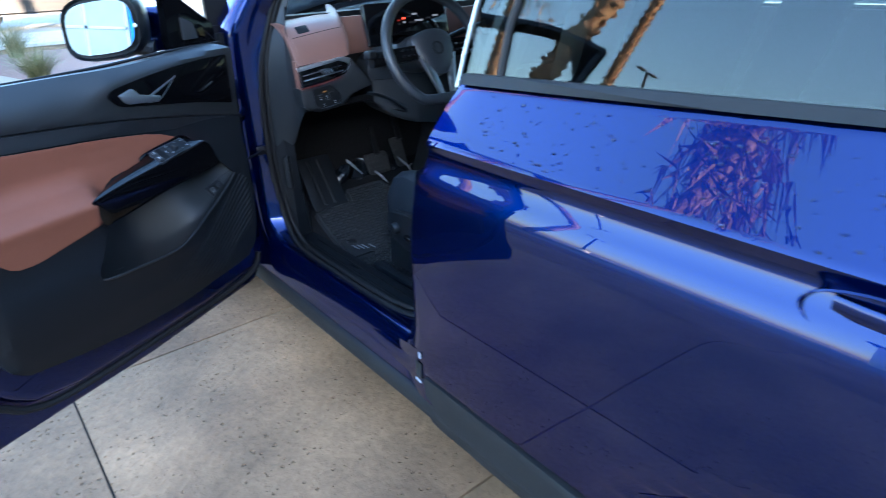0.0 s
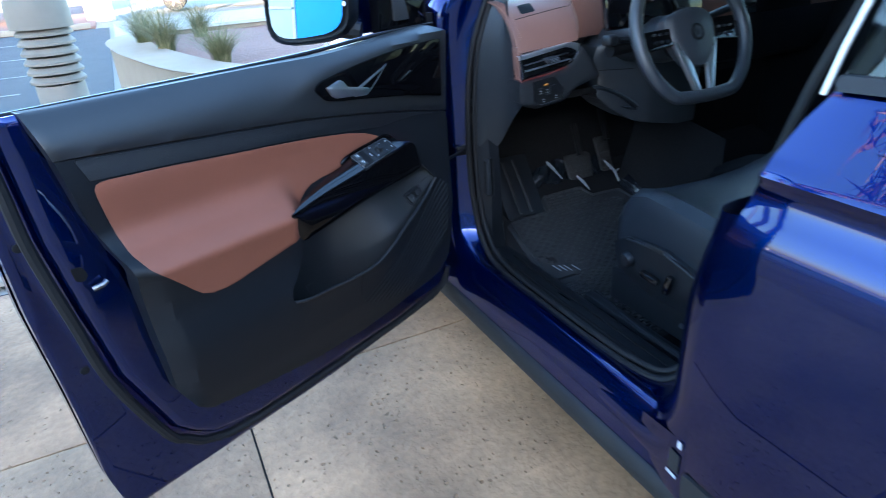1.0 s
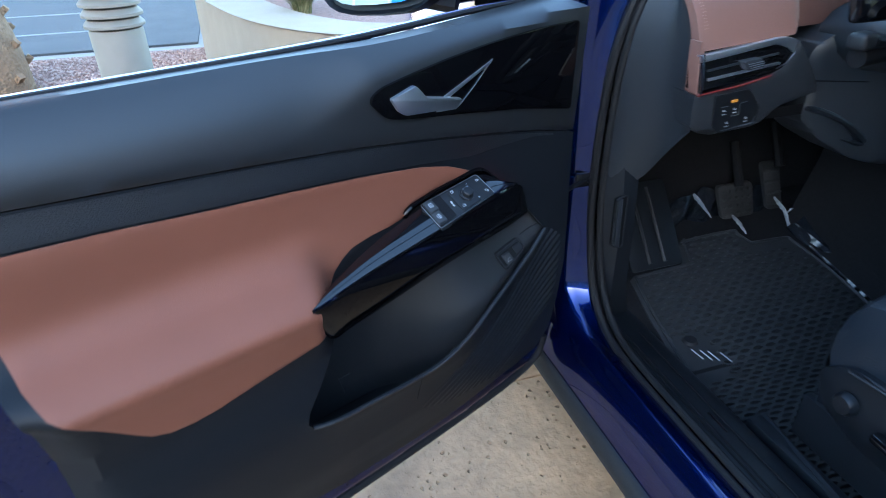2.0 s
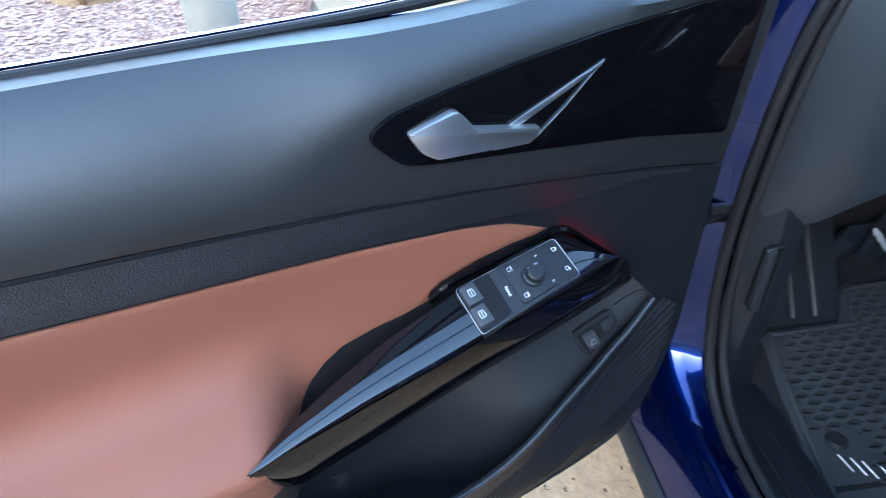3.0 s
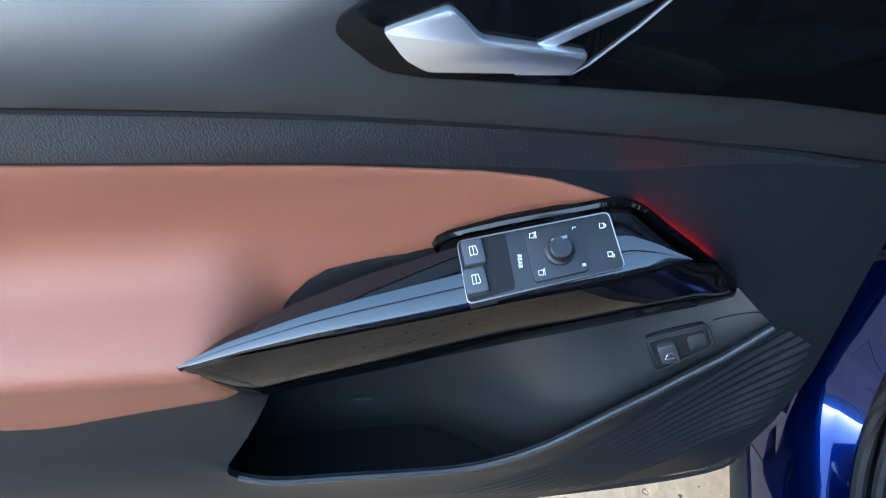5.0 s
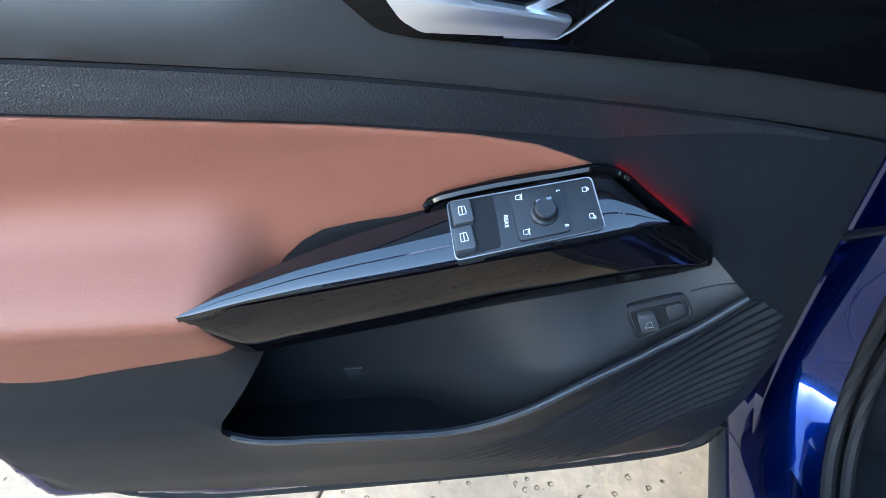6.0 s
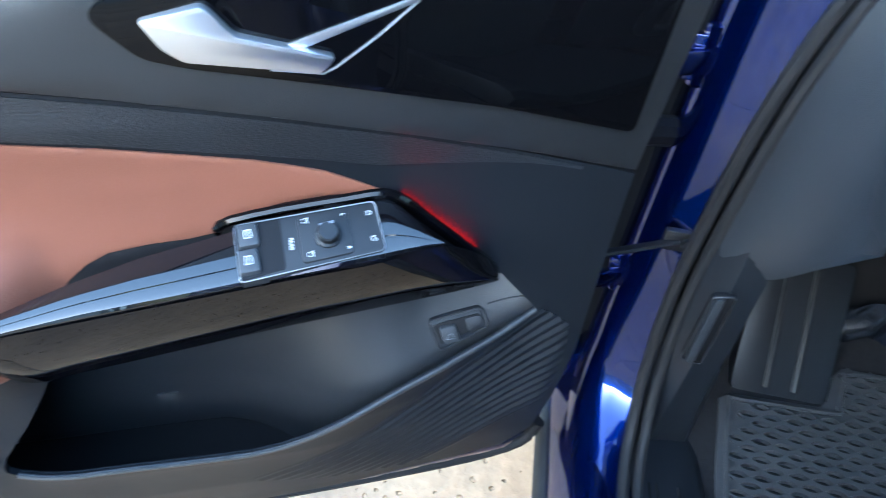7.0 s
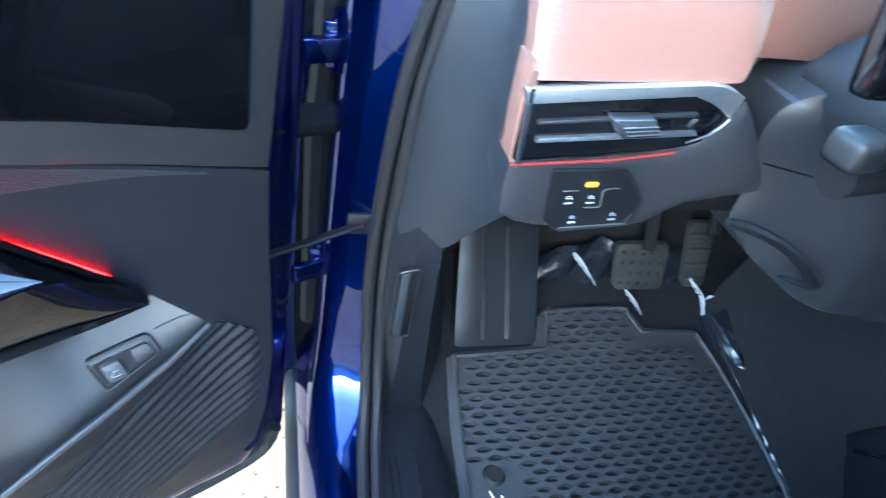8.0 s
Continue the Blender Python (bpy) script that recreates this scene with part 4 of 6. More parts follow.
part("wiring_loom", tube([(.815, 2.085, 1.18), (.812, 2.08, 1.0), (.808, 2.082, .9), (.812, 2.085, .75), (.816, 2.09, .55)], .016, 8), DARK, front_pillar)
part("loom_clip", block((.808, 2.066, .90), (.035, .012, .022), None, .003), DARK, front_pillar)

# outer closing panels of the car
def fender():
    def f(y, z):
        return Vector((side_x(min(z, 1.04)) - .012 + .16 * smooth(2.9, 3.75, y) + .05 * smooth(.9, 1.1, z), y, z))
    return sheet([(2.11, .40), (2.30, .36), (2.42, .55), (2.55, .72), (2.78, .79), (3.0, .78), (3.2, .7), (3.32, .5), (3.36, .3), (3.7, .28), (3.72, .75), (3.5, .95), (2.9, 1.07), (2.2, 1.14), (2.06, 1.16), (2.12, .9)], f, .05, OUT, .03, .006)


part("front_wing", fender(), PAINT, car, "blue front wing")


def mirrored(bm):
    bmesh.ops.transform(bm, matrix=Matrix.Translation((3.36, 0, 0)) @ Matrix.Diagonal((-1, 1, 1, 1)), verts=bm.verts[:])
    bmesh.ops.reverse_faces(bm, faces=bm.faces[:])
    return bm


part("front_wing", mirrored(fender()), PAINT, car)
part("bonnet", sheet([(.86, 2.25), (2.50, 2.25), (2.45, 3.4), (2.2, 3.68), (1.16, 3.68), (.91, 3.4)], lambda x, y: Vector((x, y, 1.15 - .10 * smooth(2.3, 3.68, y) - .09 * smooth(3.3, 3.7, y) - .05 * (abs(x - 1.68) / .8) ** 2)), .06, -UP, .02, .008), PAINT, car, "blue bonnet")
part("front_bumper", sheet([(.90, .25), (2.46, .25), (2.46, .93), (.90, .93)], lambda x, z: Vector((x, 3.74 - .25 * (abs(x - 1.68) / .8) ** 3 - .06 * abs(z - .55), z)), .06, Vector((0, -1, 0)), .1, .01), PAINT, car)
ROOF = [(.98, 1.58), (.98, .4), (1.0, -.5), (2.36, -.5), (2.38, .4), (2.38, 1.58), (2.2, 1.75), (1.16, 1.75)]
part("roof", sheet(ROOF, lambda x, y: Vector((x, y, 1.62 - .06 * (abs(x - 1.68) / .7) ** 2.5 - .05 * smooth(1.0, 1.8, y) - .05 * smooth(.2, -.6, y))), .07, -UP, .05, .01), PAINT, car, "blue roof")
part("roof_lining", sheet([(x, y) for x, y in ROOF], lambda x, y: Vector((x, y, 1.545 - .03 * smooth(1.0, 1.8, y) - .05 * smooth(.2, -.6, y))), .15, UP, .02, 0), LINING, car, "unseen roof lining, made pale to bounce light into the cabin")
part("roof_rail", merge([tube([(.94, 2.02, 1.25), (.98, 1.88, 1.42), (1.0, 1.72, 1.53), (.99, 1.4, 1.585), (.98, .4, 1.59), (1.0, -.5, 1.52)], .04, 8)]), PAINT, car)
part("windscreen", loft([[Vector((x, y + .10 * (abs(x - 1.68) / .7) ** 2 * -1, z)) for x in np.linspace(.98, 2.38, 9)] for y, z in ((2.42, 1.12), (2.12, 1.35), (1.78, 1.555))], False, False), CLEAR, car, "windscreen").visible_shadow = False


def quarter():
    f = on_side(.002)
    return sheet([(-.36, .95), (-.36, 1.19), (-.80, 1.2), (-.86, .9), (-.86, .3), (-.55, .3), (-.50, .5), (-.36, .66), (-.13, .745), (.10, .74), (.30, .65), (.40, .5), (.43, .3), (.45, .44), (.42, .55), (.2, .70), (-.1, .80)], lambda y, z: f(y, z) + Vector((.14 * smooth(-.45, -.9, y), 0, 0)), .05, OUT, .03, .004)


part("rear_quarter", quarter(), PAINT, car, "blue rear quarter panel")
far_side = [(-.86, .3), (2.1, .3), (2.1, 1.18), (-.8, 1.2)]
part("far_side_wall", sheet(far_side, lambda y, z: Vector((3.36 - side_x(z), y, z)), .08, Vector((-1, 0, 0)), .05, .004), PAINT, car, "blue far side with closed doors")
part("far_side_lining", plate([(-.6, .4), (2.4, .4), (2.4, 1.17), (-.6, 1.18)], lambda y, z: Vector((2.43, y, z)), .03, OUT), PLAST, car)
for y0, y1 in ((1.05, 1.85), (.05, .95)):
    part("far_window", plate([(y0, 1.2), (y1, 1.19), (y1 - .28 * (y1 > 1.5), 1.53), (y0, 1.55)], lambda y, z: Vector((3.36 - window_x(z), y, z)), .004, OUT), TINT, car).visible_shadow = False
for foot, head, r in (((2.47, 1.0, 1.18), (2.40, .97, 1.56), .045), ((2.47, 0.0, 1.18), (2.40, 0.0, 1.56), .06), ((2.44, 1.98, 1.2), (2.38, 1.72, 1.54), .045)):
    part("far_pillar", tube([foot, head], r, 8), PLAST, car)
part("tailgate", sheet([(.86, .3), (2.5, .3), (2.5, 1.2), (2.38, 1.55), (.98, 1.55), (.86, 1.2)], lambda x, z: Vector((x, -.83 + .28 * smooth(1.1, 1.6, z) + .1 * (abs(x - 1.68) / .8) ** 4, z)), .08, Vector((0, 1, 0)), .05, .01), PAINT, car)
part("underbody", block((1.68, 1.4, .30), (1.56, 4.2, .12), None, .03), DARK, car)


def wheel_at(x, y, side):
    ax = (side, 0, 0)
    tyre = part("wheel", lathe([(.24, -.11), (.30, -.12), (.345, -.10), (.36, -.05), (.36, .05), (.345, .10), (.30, .12), (.24, .11)], (x, y, .36), 40, ax), TYRE, car, "black tyre on alloy wheel")
    rim = [lathe([(.245, .11), (.235, .115), (.225, .09), (.22, -.08), (.0002, -.08)], (x, y, .36), 32, ax)]
    for k in range(5):
        a = 2 * math.pi * k / 5
        rim.append(block((x + side * .09, y + .12 * math.cos(a), .36 + .12 * math.sin(a)), (.03, .22, .05), Matrix.Rotation(a, 3, "X"), .008))
    part("rim", merge(rim), SILVER, tyre)


for wy in (2.88, .11):
    wheel_at(.90, wy, -1)
    wheel_at(2.46, wy, 1)

# ---- cabin ----
def floor_z(y):
    return .405 + .42 * max(0, y - 1.79)


part("cabin_floor", sheet([(.97, .2), (2.4, .2), (2.4, 2.22), (.97, 2.22)], lambda x, y: Vector((x, y, floor_z(y) - .012)), .08, -UP, .02, 0), CARPET, car, "black carpeted floor")
part("bulkhead", sheet([(.92, .52), (2.42, .52), (2.42, 1.2), (.92, 1.2)], lambda x, z: Vector((x, 2.22 + .05 * smooth(.7, 1.1, z), z)), .1, Vector((0, 1, 0)), .02, 0), CARPET, car)
SILLTRIM = [(.878, .478), (.892, .474), (.905, .478), (.945, .476), (.985, .470), (1.005, .455), (1.018, .425), (1.03, .39)]
sill_trim = part("sill_trim", sill_run(SILLTRIM, 1.16, 1.97), PLAST, car, "black inner sill trim")
for x in (.915, .925, .955):
    part("sill_groove", tube([(x, 1.25, .4775), (x, 1.6, .4785), (x + .004, 1.88, .479)], .002, 6), DARK, sill_trim)
part("sill_script", plate([(1.63, .94), (1.58, .94), (1.58, .944), (1.63, .944)], lambda y, x: Vector((x, y, .4785)), .0008, -UP), CHROME, sill_trim)

BACKY = Vector((0, 1, 0))

# kick panel and pillar trim beside the dashboard
kick_panel = part("kick_panel", loft([[Vector(p) for p in r] for r in (
    ((.898, 1.985, .48), (.925, 1.95, .47), (.985, 1.96, .44), (1.03, 2.04, .42), (1.05, 2.2, .42)),
    ((.897, 1.985, .56), (.928, 1.955, .56), (.975, 1.97, .55), (1.02, 2.05, .55), (1.05, 2.2, .55)),
    ((.893, 1.985, .66), (.925, 1.95, .68), (.958, 1.95, .69), (.985, 2.04, .69), (1.02, 2.2, .69)),
    ((.893, 1.985, .80), (.920, 1.95, .80), (.952, 1.95, .81), (.965, 2.04, .82), (1.0, 2.2, .82)),
    ((.900, 1.99, .90), (.922, 1.968, .90), (.944, 1.968, .90), (.958, 2.04, .90), (1.0, 2.2, .90)))], False, False), PLAST, car, "black kick panel")
SLOT = rounded([(.903, .776), (.929, .782), (.931, .662), (.905, .668)], .006)
part("bonnet_release_frame", tube([Vector((x, 1.944, z)) for x, z in SLOT + SLOT[:1]], .0016, 6), PLAST, kick_panel)
# dark plate behind the lever; the slot's inner shade is its colour
part("release_recess_shade", plate(SLOT, lambda x, z: Vector((x, 1.9465, z)), .006, BACKY, .001), DARK, kick_panel)
part("bonnet_release_lever", plate(rounded([(.906, .774), (.917, .777), (.918, .668), (.907, .671)], .003), lambda x, z: Vector((x, 1.938 + .05 * (z - .73), z)), .008, BACKY, .002), DASHG, kick_panel)
pillar_trim = part("pillar_trim", loft([[Vector(p) for p in dense(r, 4)] for r in (
    ((.897, 1.984, .80), (.910, 1.968, .815), (0.949, 1.950, 0.810), (0.950, 1.880, 0.890), (0.951, 1.840, 0.937)),
    ((.900, 1.984, .90), (.918, 1.95, .90), (.945, 1.90, .90), (.955, 1.87, .92), (.960, 1.838, .945)),
    ((.903, 1.984, 1.0), (.922, 1.945, 1.0), (.940, 1.90, 1.0), (.945, 1.86, 1.01), (.945, 1.835, 1.02)),
    ((.914, 1.984, 1.09), (.930, 1.94, 1.09), (.943, 1.91, 1.09), (.945, 1.87, 1.10), (.945, 1.85, 1.10)),
    ((.940, 1.978, 1.18), (.952, 1.95, 1.18), (.955, 1.92, 1.18), (.95, 1.90, 1.18), (.945, 1.88, 1.18)),
    ((.985, 1.95, 1.28), (1.0, 1.95, 1.28), (1.01, 1.96, 1.28), (1.01, 1.97, 1.28), (1.0, 1.98, 1.28)),
    ((1.04, 1.88, 1.40), (1.05, 1.88, 1.40), (1.055, 1.90, 1.40), (1.05, 1.92, 1.40), (1.04, 1.93, 1.40)))], False, False), DASHG, car, "grey front pillar trim")

# dashboard
dash = part("dashboard", loft([[Vector((x, y + .03 * smooth(1.25, 2.2, x), z)) for x in np.linspace(.955, 2.40, 18)] for y, z in ((2.10, .945), (2.03, .90), (1.98, .93), (1.96, .99), (1.95, 1.06), (1.95, 1.12), (1.96, 1.17), (1.975, 1.195), (2.0, 1.205), (2.2, 1.20), (2.42, 1.12))], False, False), PLAST, car, "dashboard with brown leatherette pad and black trim")


PAD_CURVE = dense([(0.0, 1.822, 0.0), (.006, 1.827, .005), (.03, 1.836, .028), (.06, 1.851, .055), (.09, 1.872, .078), (.12, 1.897, .096), (.15, 1.925, .110), (.20, 1.975, .120)], 3)
pad_y, pad_h = lerp_table([(s, y) for s, y, h in PAD_CURVE]), lerp_table([(s, h) for s, y, h in PAD_CURVE])


def on_pad(x, s, lift=0.0):
    low = 1.084 + .075 * (x - .94) + .03 * smooth(1.13, 1.19, x)
    return Vector((x - .02 * smooth(.05, .2, s) * smooth(1.0, 1.2, x) * -1, pad_y(s) - lift + .10 * smooth(1.12, 1.20, x) ** 1.6, low + pad_h(s) * (1 - .12 * smooth(1.1, 1.2, x))))


part("leather_pad", sheet(rounded([(.941, 0.0), (1.128, 0.0), (1.152, .045), (1.176, .10), (1.20, .2), (.941, .2)], .008), on_pad, .012, BACKY, .02, .002), DASH_LEATHER, dash, "brown leatherette dashboard pad with stitching")
part("leather_side", plate([(1.8125, 1.022), (1.835, 1.022), (1.845, 1.06), (1.85, 1.10), (1.823, 1.10)], lambda y, z: Vector((.9365, y, z)), .004, OUT, .001), DASH_LEATHER, dash)
part("leather_flap", sheet([(.939, 1.018), (.946, 1.012), (.9475, 1.03), (.9455, 1.09), (.940, 1.09)], lambda x, z: Vector((x, 1.818 + .12 * (z - 1.05), z)), .01, BACKY, .03, .001), DASH_LEATHER, dash)
for off in (.952, .9565):
    part("stitching", merge([block(on_pad(off + .0004 * (i % 2), .034 + .0052 * i, .0003), (.0006, .0008, .0018)) for i in range(19)]), THREAD, dash)
part("pad_seam", tube([on_pad(x, .088 + .10 * (x - .96) * .6, .0002) for x in np.linspace(.96, 1.17, 12)], .0008, 5), DARK, dash)
part("pad_right", sheet([(1.15, 1.085), (1.60, 1.10), (2.3, 1.10), (2.3, 1.205), (1.15, 1.205)], lambda x, z: Vector((x, 1.915 - .05 * smooth(1.5, 1.7, x) + .35 * max(0, z - 1.15), z)), .05, Vector((0, 1, 0)), .02, .004), DASH_LEATHER, dash)
part("tweeter_grille", plate(rounded([(.985, 1.937), (1.028, 1.939), (1.030, 1.972), (.988, 1.970)], .006), lambda x, y: on_pad(x, .118 + (y - 1.955), .0012), .004, BACKY), DARK, dash)
part("dash_top", sheet([(.96, 1.985), (2.40, 1.985), (2.40, 2.4), (.98, 2.4)], lambda x, y: Vector((x, y, 1.222 - .06 * smooth(2.0, 2.4, y))), .08, -UP, .02, .003), SOFT, dash)


# air vent
def on_dash(y0, k=0.0):
    return lambda x, z: Vector((x, y0 + k * (z - 1.05), z))


VENT = rounded([(.938, 1.075), (1.09, 1.092), (1.121, 1.072), (1.106, 1.046), (1.081, 1.039), (.938, 1.020)], .006)
part("vent_frame", plate(VENT, on_dash(1.815, .12), .03, BACKY, .002), GLOSS, dash, "piano black air vent")
part("vent_trim", plate([(.936, 1.080), (1.088, 1.0965), (1.104, 1.0965), (1.119, 1.093), (1.127, 1.0895), (1.122, 1.070), (1.118, 1.0725), (1.110, 1.0775), (1.099, 1.082), (1.081, 1.0865), (.938, 1.069)], on_dash(1.811, .12), .012, BACKY, .0012), SILVER, dash, "silver vent trim")
part("vent_trim_side", plate([(.938, 1.082), (.943, 1.082), (.9455, 1.020), (.942, 1.019)], on_dash(1.811, .12), .01, BACKY, .0005), CHROME, dash)
part("vent_slat", plate([(.952, 1.054), (1.09, 1.070), (1.09, 1.073), (.952, 1.057)], on_dash(1.8105, .12), .018, BACKY, .0008), METAL, dash)
part("vent_slat", plate([(.954, 1.039), (1.096, 1.054), (1.094, 1.0575), (.954, 1.043)], on_dash(1.8105, .12), .018, BACKY, .001), SILVER, dash)
part("vent_lower_trim", tube([(1.088, 1.8105, 1.0475), (1.106, 1.811, 1.0555), (1.115, 1.812, 1.063), (1.1205, 1.812, 1.071)], .0009, 6), METAL, dash)
knob = part("vent_knob", plate(rounded([(1.009, 1.0670), (1.046, 1.0700), (1.055, 1.0565), (1.021, 1.0520)], .002), on_dash(1.800, .12), .014, BACKY, .0018), METAL, dash, "grey vent slider")
for k in (0, 1, 2):
    part("knob_ridge", tube([Vector((1.018 + .003 * k, 1.7995, 1.0628 - .0033 * k)), Vector((1.048 + .002 * k, 1.7995, 1.0660 - .0033 * k))], .0006, 5), SILVER, knob)
part("vent_light", tube([(.939, 1.812, 1.0165), (1.025, 1.812, 1.0255), (1.083, 1.812, 1.0365)], .0014, 6), RED_DIM, dash, "red ambient light line")

# lower dash with the light switch
LOW = [(.943, 1.014), (1.025, 1.0235), (1.083, 1.035), (1.106, 1.046), (1.121, 1.064), (1.129, 1.087), (1.145, 1.072), (1.165, 1.05), (1.191, 1.02), (1.203, 1.002), (1.204, .993), (1.169, .985), (1.131, .975), (1.118, .966), (1.104, .953), (1.088, .939), (1.05, .932), (1.012, .928), (.975, .940), (.950, .957), (.945, .985)]
part("lower_dash", sheet(LOW, lambda x, z: Vector((x, 1.815 + .10 * (1.05 - z) + .02 * smooth(.95, .925, z), z)), .012, BACKY, .10, .004), DASHG, dash, "grey lower dash panel")
LS = rounded([(.980, 1.010), (1.047, 1.0155), (1.056, 1.008), (1.080, .981), (1.080, .951), (1.008, .941), (.990, .956)], .0035)
light_f = lambda x, z: Vector((x, 1.8125 + .10 * (1.05 - z), z))
part("light_panel", plate(LS, light_f, .006, BACKY, .001), PANEL_BLACK, dash, "touch panel for the lights")
part("light_panel_border", tube([light_f(*p) - Vector((0, .0004, 0)) for p in LS + LS[:1]], .0011, 6), PLAST, dash)
part("amber_lamp", plate([(1.0162, .9957), (1.0262, .9967), (1.0264, 1.0005), (1.0164, .9995)], light_f, .003, Vector((0, -1, 0)), 0), AMBER, dash, "amber lamp")
for x, z in ((1.006, .9815), (1.027, .983), (1.018, .9585), (1.057, .9635)):
    part("light_icon", tube([light_f(x + .0025 * math.cos(a), z + .0018 * math.sin(a)) - Vector((0, .0008, 0)) for a in np.linspace(-.4, 4.4, 9)], .0005, 4), PALE_INK, dash)
    part("icon_beam", tube([light_f(x - .0012, z - .0004) - Vector((0, .0008, 0)), light_f(x + .0036, z - .0012) - Vector((0, .0008, 0))], .00045, 4), PALE_INK, dash)
    part("light_caption", plate([(x - .0020, z - .0076), (x + .0052, z - .0069), (x + .0052, z - .0055), (x - .0020, z - .0062)], light_f, .001, Vector((0, -1, 0))), PALE_INK, dash)
for run in (((1.0244, .9704), (1.0385, .9715), (1.0402, .9735), (1.0360, .9905), (1.0385, .9928), (1.0503, .9945)), ((.998, .9886), (1.012, .9899)), ((1.0085, .9445), (1.0735, .9525), (1.0765, .9645))):
    part("panel_groove", tube([light_f(x, z) - Vector((0, .0006, 0)) for x, z in run], .0007, 4), KEY_PALE, dash)
part("dash_underside", sheet([(.96, 1.86), (1.9, 1.90), (1.9, 2.2), (.96, 2.2)], lambda x, y: Vector((x, y, .938 - .25 * (y - 1.86))), .08, UP, .02, 0), DARK, dash)

# steering column, instrument screen, wheel
column = part("steering_column", loft([[Vector((cx + rx * math.cos(a), y + .12 * math.sin(a) * rz, cz + rz * math.sin(a))) for a in np.linspace(0, 6.2832, 17)[:-1]] for y, cx, cz, rx, rz in ((1.68, 1.335, 1.095, .055, .055), (1.73, 1.335, 1.085, .075, .06), (1.80, 1.345, 1.08, .085, .06), (1.90, 1.345, 1.07, .09, .06))]), DASHG, car, "dark steering column shroud")
KNEE = [(1.239, .992), (1.226, 1.018), (1.226, 1.04), (1.233, 1.061), (1.254, 1.078), (1.284, 1.094), (1.34, 1.105), (1.5, 1.105), (1.57, 1.0), (1.57, .815), (1.496, .815), (1.403, .833), (1.348, .844), (1.28, .884), (1.238, .925)]
knee_y = lerp_table([(1.22, 1.875), (1.38, 1.805), (1.60, 1.80)])
knee_panel = part("knee_panel", sheet(rounded(KNEE, .012), lambda x, z: Vector((x, knee_y(x), z)), .014, BACKY, .10, .005), DASHG, column, "grey knee panel below the column")
part("panel_seam", tube([(x, knee_y(x) - .0002, z) for x, z in ((1.238, .999), (1.28, .9985), (1.32, .998), (1.40, .996))], .0011, 5), DARK, knee_panel)
part("column_lever", tube(dense([(1.166, 1.80, .974), (1.206, 1.80, .963), (1.263, 1.80, .938), (1.318, 1.80, .900), (1.316, 1.80, .890), (1.271, 1.80, .903)], 4), [.004, .005, .006, .006, .006, .006, .006, .006, .006, .007, .008, .009, .009, .009, .008, .007, .006, .005, .004, .003, .002], 8), PLAST, column)
for pts, nm in (([(1.27, 1.73, 1.095), (1.20, 1.72, 1.100), (1.158, 1.712, 1.104)], "indicator_stalk"), ([(1.40, 1.70, 1.12), (1.50, 1.68, 1.15), (1.56, 1.67, 1.16)], "gear_selector")):
    st = part(nm, tube(dense(pts, 4), [.009, .009, .009, .010, .010, .011, .012, .012, .012], 10), PLAST, column)
    if nm == "indicator_stalk":
        part("stalk_tip", block((1.136, 1.709, 1.107), (.036, .030, .026), Matrix.Rotation(radians(10), 3, "Z"), .007, 3), KEY, st, "grey switch block on the stalk's end")
        part("stalk_collar", tube([(1.142, 1.716, 1.080), (1.24, 1.732, 1.082)], .016, 14), DARK, st)
    else:
        part("stalk_tip", lathe([(.0002, .024), (.009, .023), (.0125, .018), (.0135, 0), (.0002, 0)], pts[-1], 16, Vector(pts[-1]) - Vector(pts[-2])), PLAST, st)
part("instrument_screen", merge([block((1.33, 1.775, 1.185), (.33, .025, .13), Matrix.Rotation(radians(-14), 3, "X"), .008)]), GLOSS, column, "dark instrument screen")
for x, z, w, mat in ((1.30, 1.20, .012, RED_ICON), (1.30, 1.188, .008, ICON), (1.36, 1.19, .03, ICON), (1.345, 1.21, .02, ICON), (1.43, 1.20, .02, ICON)):
    part("screen_mark", block((x, 1.7605 - .02 + (z - 1.185) * .25 + .005, z), (w, .002, .006), Matrix.Rotation(radians(-14), 3, "X")), mat, column)
part("centre_screen", block((1.80, 1.77, 1.20), (.29, .02, .17), Matrix.Rotation(radians(-10), 3, "X"), .006), GLOSS, car, "dark centre touch screen")

W_C = Vector((1.326, 1.634, 1.106))
W_N = Vector((0, -math.cos(radians(24)), math.sin(radians(24))))
W_UP = Vector((0, math.sin(radians(24)), math.cos(radians(24))))
W_R = Vector((1, 0, 0))


def wp(a, b, c=0.0):
    return W_C + W_R * a + W_UP * b + W_N * c


def rim_path(n=72):
    out = []
    for k in range(n + 1):
        a = 2 * math.pi * k / n
        x, y = .178 * math.cos(a), .178 * math.sin(a)
        out.append(wp(x, max(y, -.156 + .012 * abs(x / .1) ** 2 * .5), .012))
    return out


